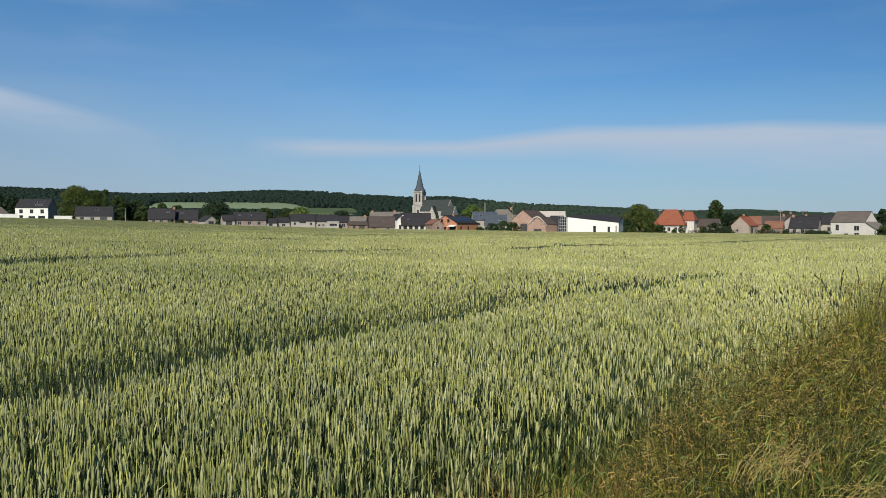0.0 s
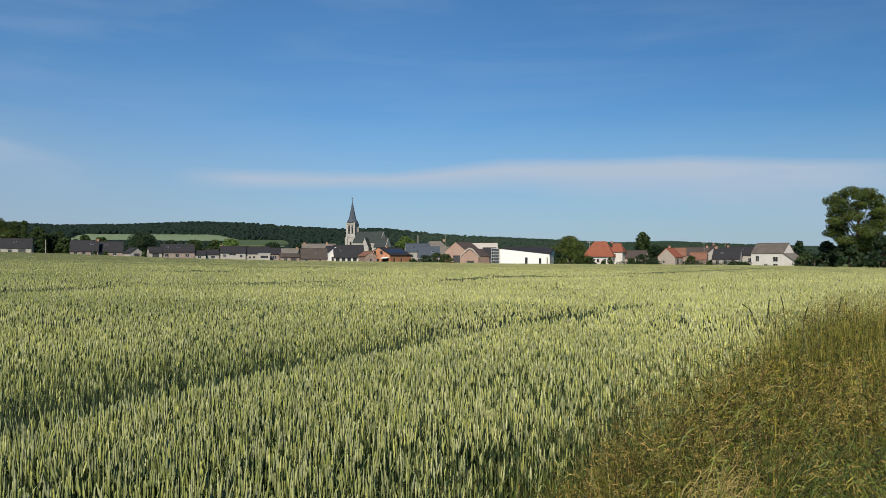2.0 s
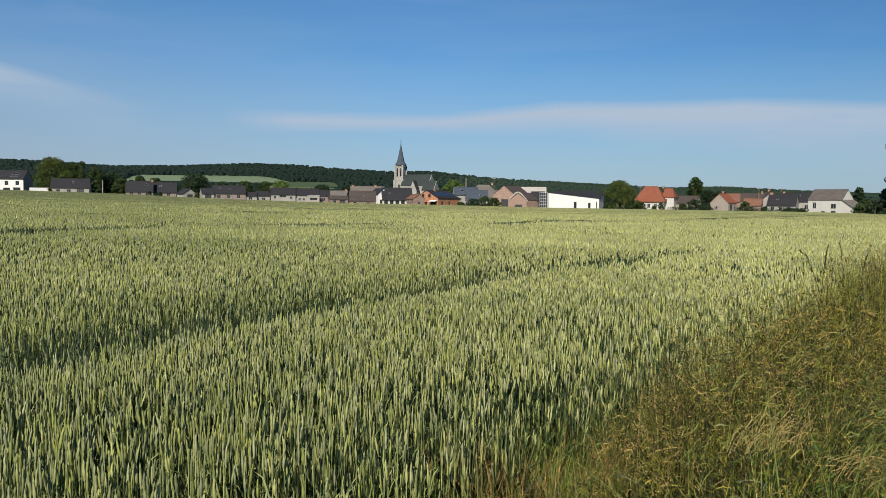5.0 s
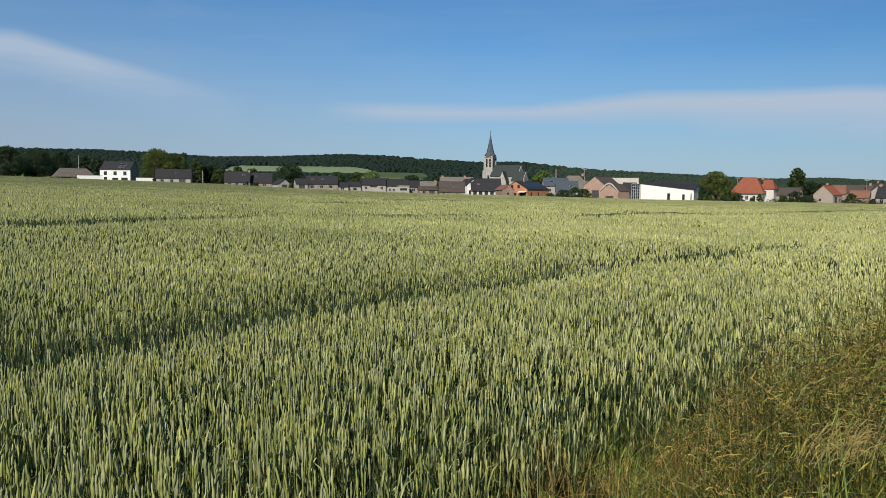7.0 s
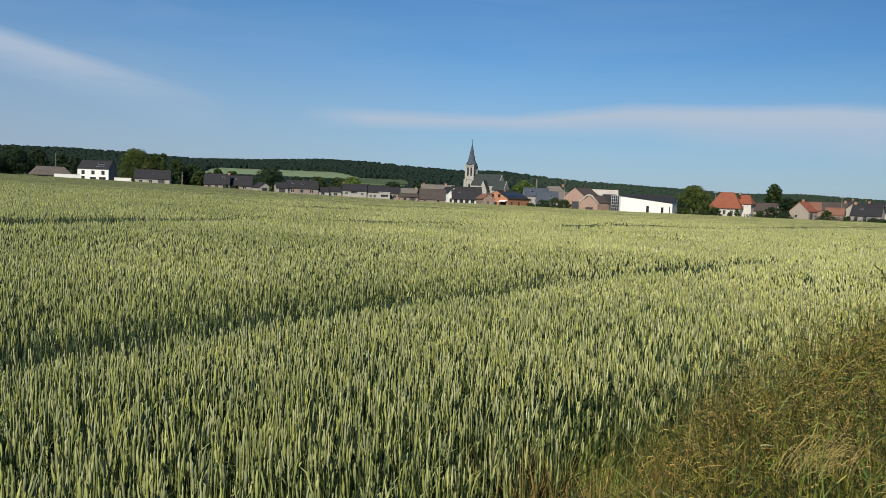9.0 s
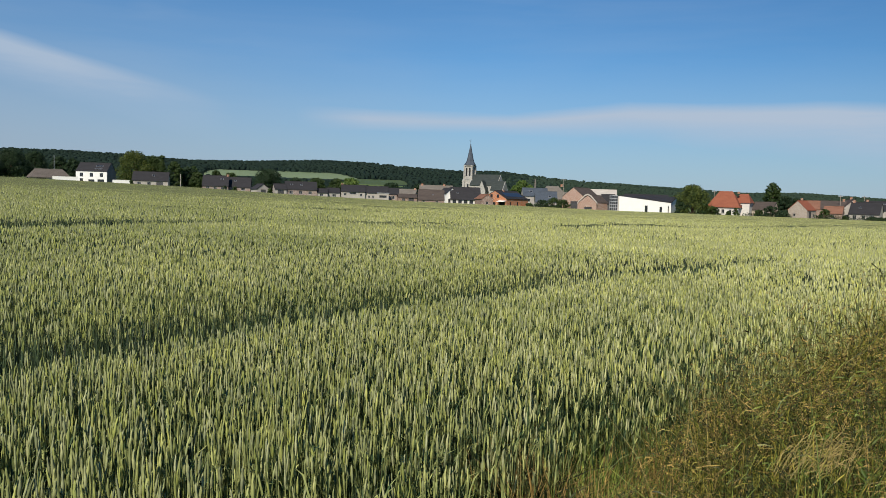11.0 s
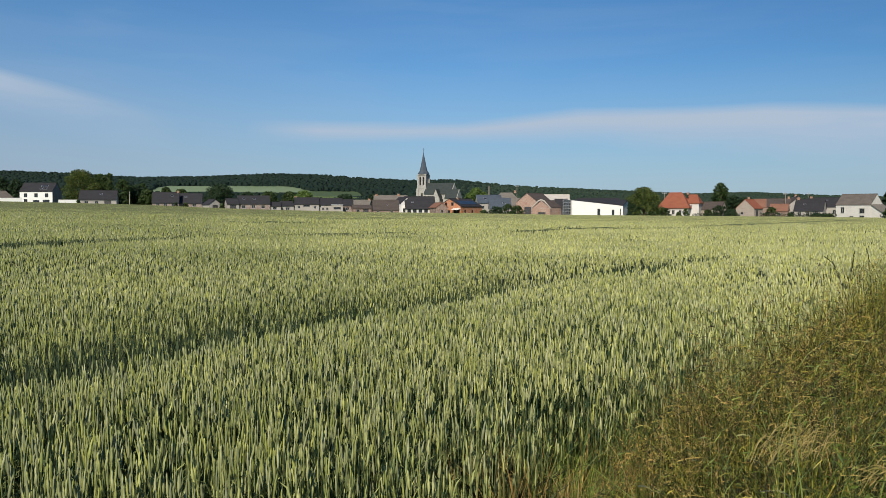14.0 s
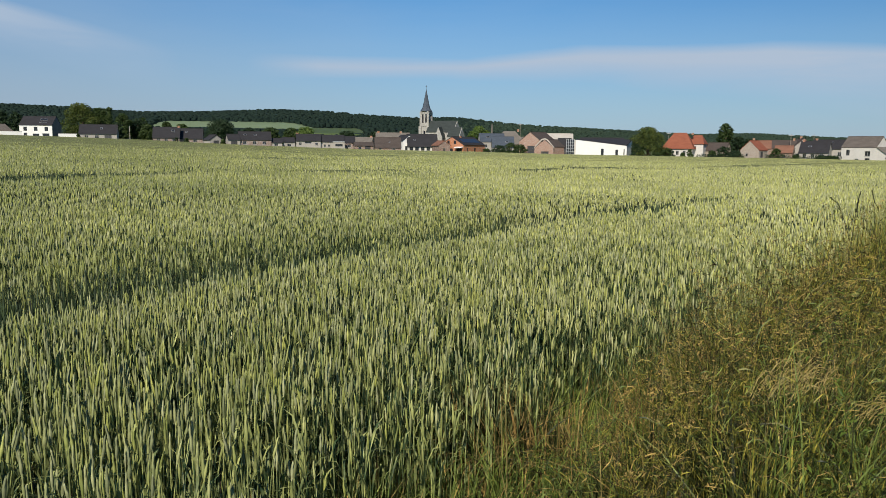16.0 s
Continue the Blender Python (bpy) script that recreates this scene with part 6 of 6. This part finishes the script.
# bleached stalks leaning out of the crop's rim
n = 46
u_ = rng.uniform(0, 1, n)
x, y = 1.35 + 0.75 * u_ + rng.normal(0, 0.10, n), 4.9 + 1.15 * u_ + rng.normal(0, 0.10, n)
v, f, tips, way = blades(x, y, rng.uniform(0.65, 0.98, n), 0.0042, 0.35, 4, np.pi + rng.normal(0, 0.7, n))
groups.append((v, f, np.full(len(f), 2)))
# a few long pale stems nearer by
x, y, s = verge_points(2.2, 4.6, -12, 40, 9, -0.2, 1.6)
v, f, tips, way = blades(x, y, rng.uniform(0.45, 0.85, len(x)), 0.0036, 0.4, 4)
groups.append((v, f, np.full(len(f), 2)))
# upright pale culms with narrow ears over the tall far rank
x, y, s = verge_points(8, 22, 22, 45, 26, 0.25, 2.5)
h = np.minimum(1.42, verge_height(x, y, s) * rng.uniform(1.0, 1.2, len(x)))
v, f, tips, way = blades(x, y, h, 0.0045, 0.14, 4)
groups.append((v, f, np.where(rng.uniform(0, 1, len(x)) < 0.55, 2, 0).repeat(len(f) // max(1, len(x)))))
# bleached stalks and long arching blades over the far rank
x, y, s = verge_points(8.5, 17, 24, 40, 26, -0.1, 1.0)
v, f, tips, way = blades(x, y, rng.uniform(0.85, 1.2, len(x)), 0.0055, 0.22, 4)
groups.append((v, f, np.full(len(f), 2)))
x, y, s = verge_points(7.5, 15, 22, 45, 20, 0.1, 2.0)
v, f, tips, way = blades(x, y, rng.uniform(1.1, 1.45, len(x)), 0.0085, 0.5, 6)
groups.append((v, f, np.where(rng.uniform(0, 1, len(x)) < 0.6, 0, 5).repeat(len(f) // max(1, len(x)))))
# fine stems bent over one another among the seed heads, and short curled leaves
x, y, s = verge_points(1.6, 8.5, -30, 60, 1250, 0.15, 6)
n = len(x)
leafy = rng.uniform(0, 1, n) < 0.78
green = lush(x, y, s) | ((np.hypot(x, y) < 4.5) & (s < 0.65))
h = verge_height(x, y, s)
a, ln = rng.uniform(0, 2 * np.pi, n), np.where(leafy, rng.uniform(0.035, 0.085, n), rng.uniform(0.07, 0.20, n))
t = np.linspace(0, 1, 4)
z0, up = ground(x, y) + h * (0.35 + 0.62 * np.sqrt(rng.uniform(0, 1, n))), np.where(leafy, rng.uniform(0.1, 1.1, n), rng.uniform(0.02, 0.5, n))
turn = a[:, None] + rng.normal(0, 1.7, n)[:, None] * t
cx_ = x[:, None] + np.cos(turn) * ln[:, None] * (t - 0.3)
cy_ = y[:, None] + np.sin(turn) * ln[:, None] * (t - 0.3)
cz_ = z0[:, None] + ln[:, None] * (up[:, None] * t * 2 - rng.uniform(0.1, 0.9, n)[:, None] * t ** 2)
w = (rng.uniform(0.0008, 0.0020, n) * np.where(leafy, 1.35, 1.0))[:, None] * (1 - 0.9 * t ** 2)[None] * np.clip(np.hypot(x, y) / 4, 1, 3)[:, None]
v = np.concatenate([np.stack([cx_, cy_, cz_ - w], -1), np.stack([cx_ - np.sin(turn) * w, cy_ + np.cos(turn) * w, cz_ + w], -1)], 1).reshape(-1, 3)
f = many(8, np.array([q_ for k in range(3) for q_ in ((k, k + 1, k + 5), (k, k + 5, k + 4))]), n)
groups.append((v, f, np.where(leafy, np.where(rng.uniform(0, 1, n) < np.where(green, 0.75, 0.18), 3, np.where(rng.uniform(0, 1, n) < 0.7, 0, 1)), rng.integers(0, 2, n)).repeat(6)))
# pale dry stalks among them
x, y, s = verge_points(2.0, 12, -30, 60, 7, -0.3, 3)
v, f, tips, way = blades(x, y, rng.uniform(0.5, 1.05, len(x)), 0.003, 0.5)
groups.append((v, f, np.full(len(f), 2)))
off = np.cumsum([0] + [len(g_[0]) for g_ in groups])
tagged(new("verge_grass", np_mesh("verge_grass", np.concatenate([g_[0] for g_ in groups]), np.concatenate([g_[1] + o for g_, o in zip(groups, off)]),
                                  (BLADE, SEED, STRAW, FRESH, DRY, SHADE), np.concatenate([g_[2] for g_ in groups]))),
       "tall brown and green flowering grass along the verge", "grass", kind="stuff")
del groups


# leafy green weeds low in the verge
x, y, s = verge_points(1.9, 4.6, 10, 60, 3600, 1.5, 4.5)
patch = lumps(x, y, 0.45, 21) + 0.5 * (s - 2.2) > 0.0
x, y, s = x[patch], y[patch], s[patch]
n = len(x)
c = np.stack([x, y, ground(x, y) + verge_height(x, y, s) * rng.uniform(0.45, 0.98, n)], -1)
d = np.stack([rng.normal(0, 1, n), rng.normal(0, 1, n), rng.normal(0.1, 0.35, n)], -1)
d /= np.linalg.norm(d, axis=1)[:, None]
e = np.cross(d, np.array([0, 0, 1.0]) + rng.normal(0, 0.3, (n, 3)))
e /= np.linalg.norm(e, axis=1)[:, None]
u = np.cross(e, d)
ln = rng.uniform(0.02, 0.055, n)[:, None]
wv = np.stack([c, c + d * ln * 0.5 + e * ln * 0.14 + u * ln * 0.08, c + d * ln - u * ln * 0.12, c + d * ln * 0.5 - e * ln * 0.14 + u * ln * 0.08], 1).reshape(-1, 3)
tagged(new("verge_weeds", np_mesh("verge_weeds", wv, many(4, np.array([(0, 1, 2), (0, 2, 3)]), n), (WEED,))), "leafy green weeds low in the verge grass", "weeds", kind="stuff")


def weed(x, y, high, seed, label, bent=0.1):
    """A tall dark grass stalk with narrow leaves and a drooping head."""
    r_ = random.Random(seed)
    ob = new("weed_stalk")
    ob.matrix_world = pose(x, y, float(ground(x, y)), 0, 0, r_.uniform(0, 360))
    tagged(ob, label, "weed", "tall weed stalks")
    bm = bmesh.new()
    pts_ = [Vector((bent * (k / 6) ** 2 * high, 0, high * k / 6)) for k in range(7)]
    for k in range(6):
        limb(bm, pts_[k], pts_[k + 1], 0.0065 * (1 - k * 0.1), 0.0065 * (1 - (k + 1) * 0.1), 5)
    part("stem", bm, SHADE, ob)
    for k in range(6):
        bm = bmesh.new()
        a, base, ln_ = r_.uniform(0, 6.28), pts_[1 + k % 5], r_.uniform(0.14, 0.26)
        ca, sa = math.cos(a), math.sin(a)
        vs_ = []
        for t in (0, 0.35, 0.7, 1.0):
            out_, up_ = ln_ * t * 0.8, ln_ * (0.75 * t - 0.7 * t * t)
            w_ = 0.011 * (1 - t) ** 0.6
            vs_.append([bm.verts.new((base.x + ca * out_ - sa * w_ * sg, base.y + sa * out_ + ca * w_ * sg, base.z + up_ + abs(sg) * 0.003)) for sg in (-1, 1)])
        for t in range(3):
            bm.faces.new((vs_[t][0], vs_[t][1], vs_[t + 1][1], vs_[t + 1][0]))
        part("leaf", bm, BLADE, ob)
    bm = bmesh.new()
    along = (pts_[6] - pts_[5]).normalized()
    for k in range(34):
        u = k / 33
        p = pts_[5] + (pts_[6] - pts_[5]) * (0.35 + u) + Vector((0.07 * bent * 4 * max(0, u - 0.4), 0, -0.10 * bent * 4 * max(0, u - 0.5))) + Vector((r_.uniform(-1, 1), r_.uniform(-1, 1), 0)) * 0.012 * (1 - 0.7 * u)
        bmesh.ops.create_icosphere(bm, subdivisions=1, radius=0.0075, matrix=Matrix.Translation(p) @ along.to_track_quat("Z", "Y").to_matrix().to_4x4() @ Matrix.Diagonal((0.5, 0.5, 1.8, 1)))
    part("seed_head", bm, SHADE, ob)
    return ob


for k, (x, y, h_, b_) in enumerate(((4.36, 8.95, 1.38, 0.05), (4.55, 9.0, 1.34, 0.28), (4.75, 8.9, 1.30, 0.12), (5.35, 10.2, 1.36, 0.1), (6.2, 10.8, 1.38, 0.15))):
    weed(x, y, h_, 70 + k, "tall dark weed stalk above the verge grass", b_)

# pale straw lodged over the grass in combed, arching swathes
for cx_, cy_, cz_, turn_, n in ((1.56, 3.70, 0.77, 0.3, 34), (1.72, 3.80, 0.79, 0.4, 30), (2.0, 3.66, 0.66, -0.1, 26)):
    a = turn_ + rng.normal(0, 0.32, n)
    ln = rng.uniform(0.12, 0.34, n)
    bx = cx_ + rng.normal(0, 0.07, n)
    by = cy_ + rng.normal(0, 0.05, n)
    t = np.linspace(0, 1, 6)
    bow = rng.uniform(0.05, 0.16, n)
    px_ = bx[:, None] + np.cos(a)[:, None] * ln[:, None] * (t - 0.5)
    py_ = by[:, None] + np.sin(a)[:, None] * ln[:, None] * (t - 0.5)
    pz_ = cz_ + float(ground(cx_, cy_)) + rng.normal(0, 0.025, n)[:, None] + bow[:, None] * (1 - (2 * t - 0.9) ** 2)[None] - 0.08
    w = (0.0022 * (1 - 0.75 * t))[None] * rng.uniform(0.6, 1.3, n)[:, None]
    wv = np.concatenate([np.stack([px_, py_, pz_ - w * 0.6], -1), np.stack([px_ - np.sin(a)[:, None] * w, py_ + np.cos(a)[:, None] * w, pz_ + w], -1)], 1)
    sf = np.array([(k, k + 1, k + 7, k + 6) for k in range(5)])
    tagged(new("straw_tuft", np_mesh("straw_tuft", wv.reshape(-1, 3), many(12, sf, n), (STRAW,))), "pale dry straw lying over the grass", "straw", "straw tufts")
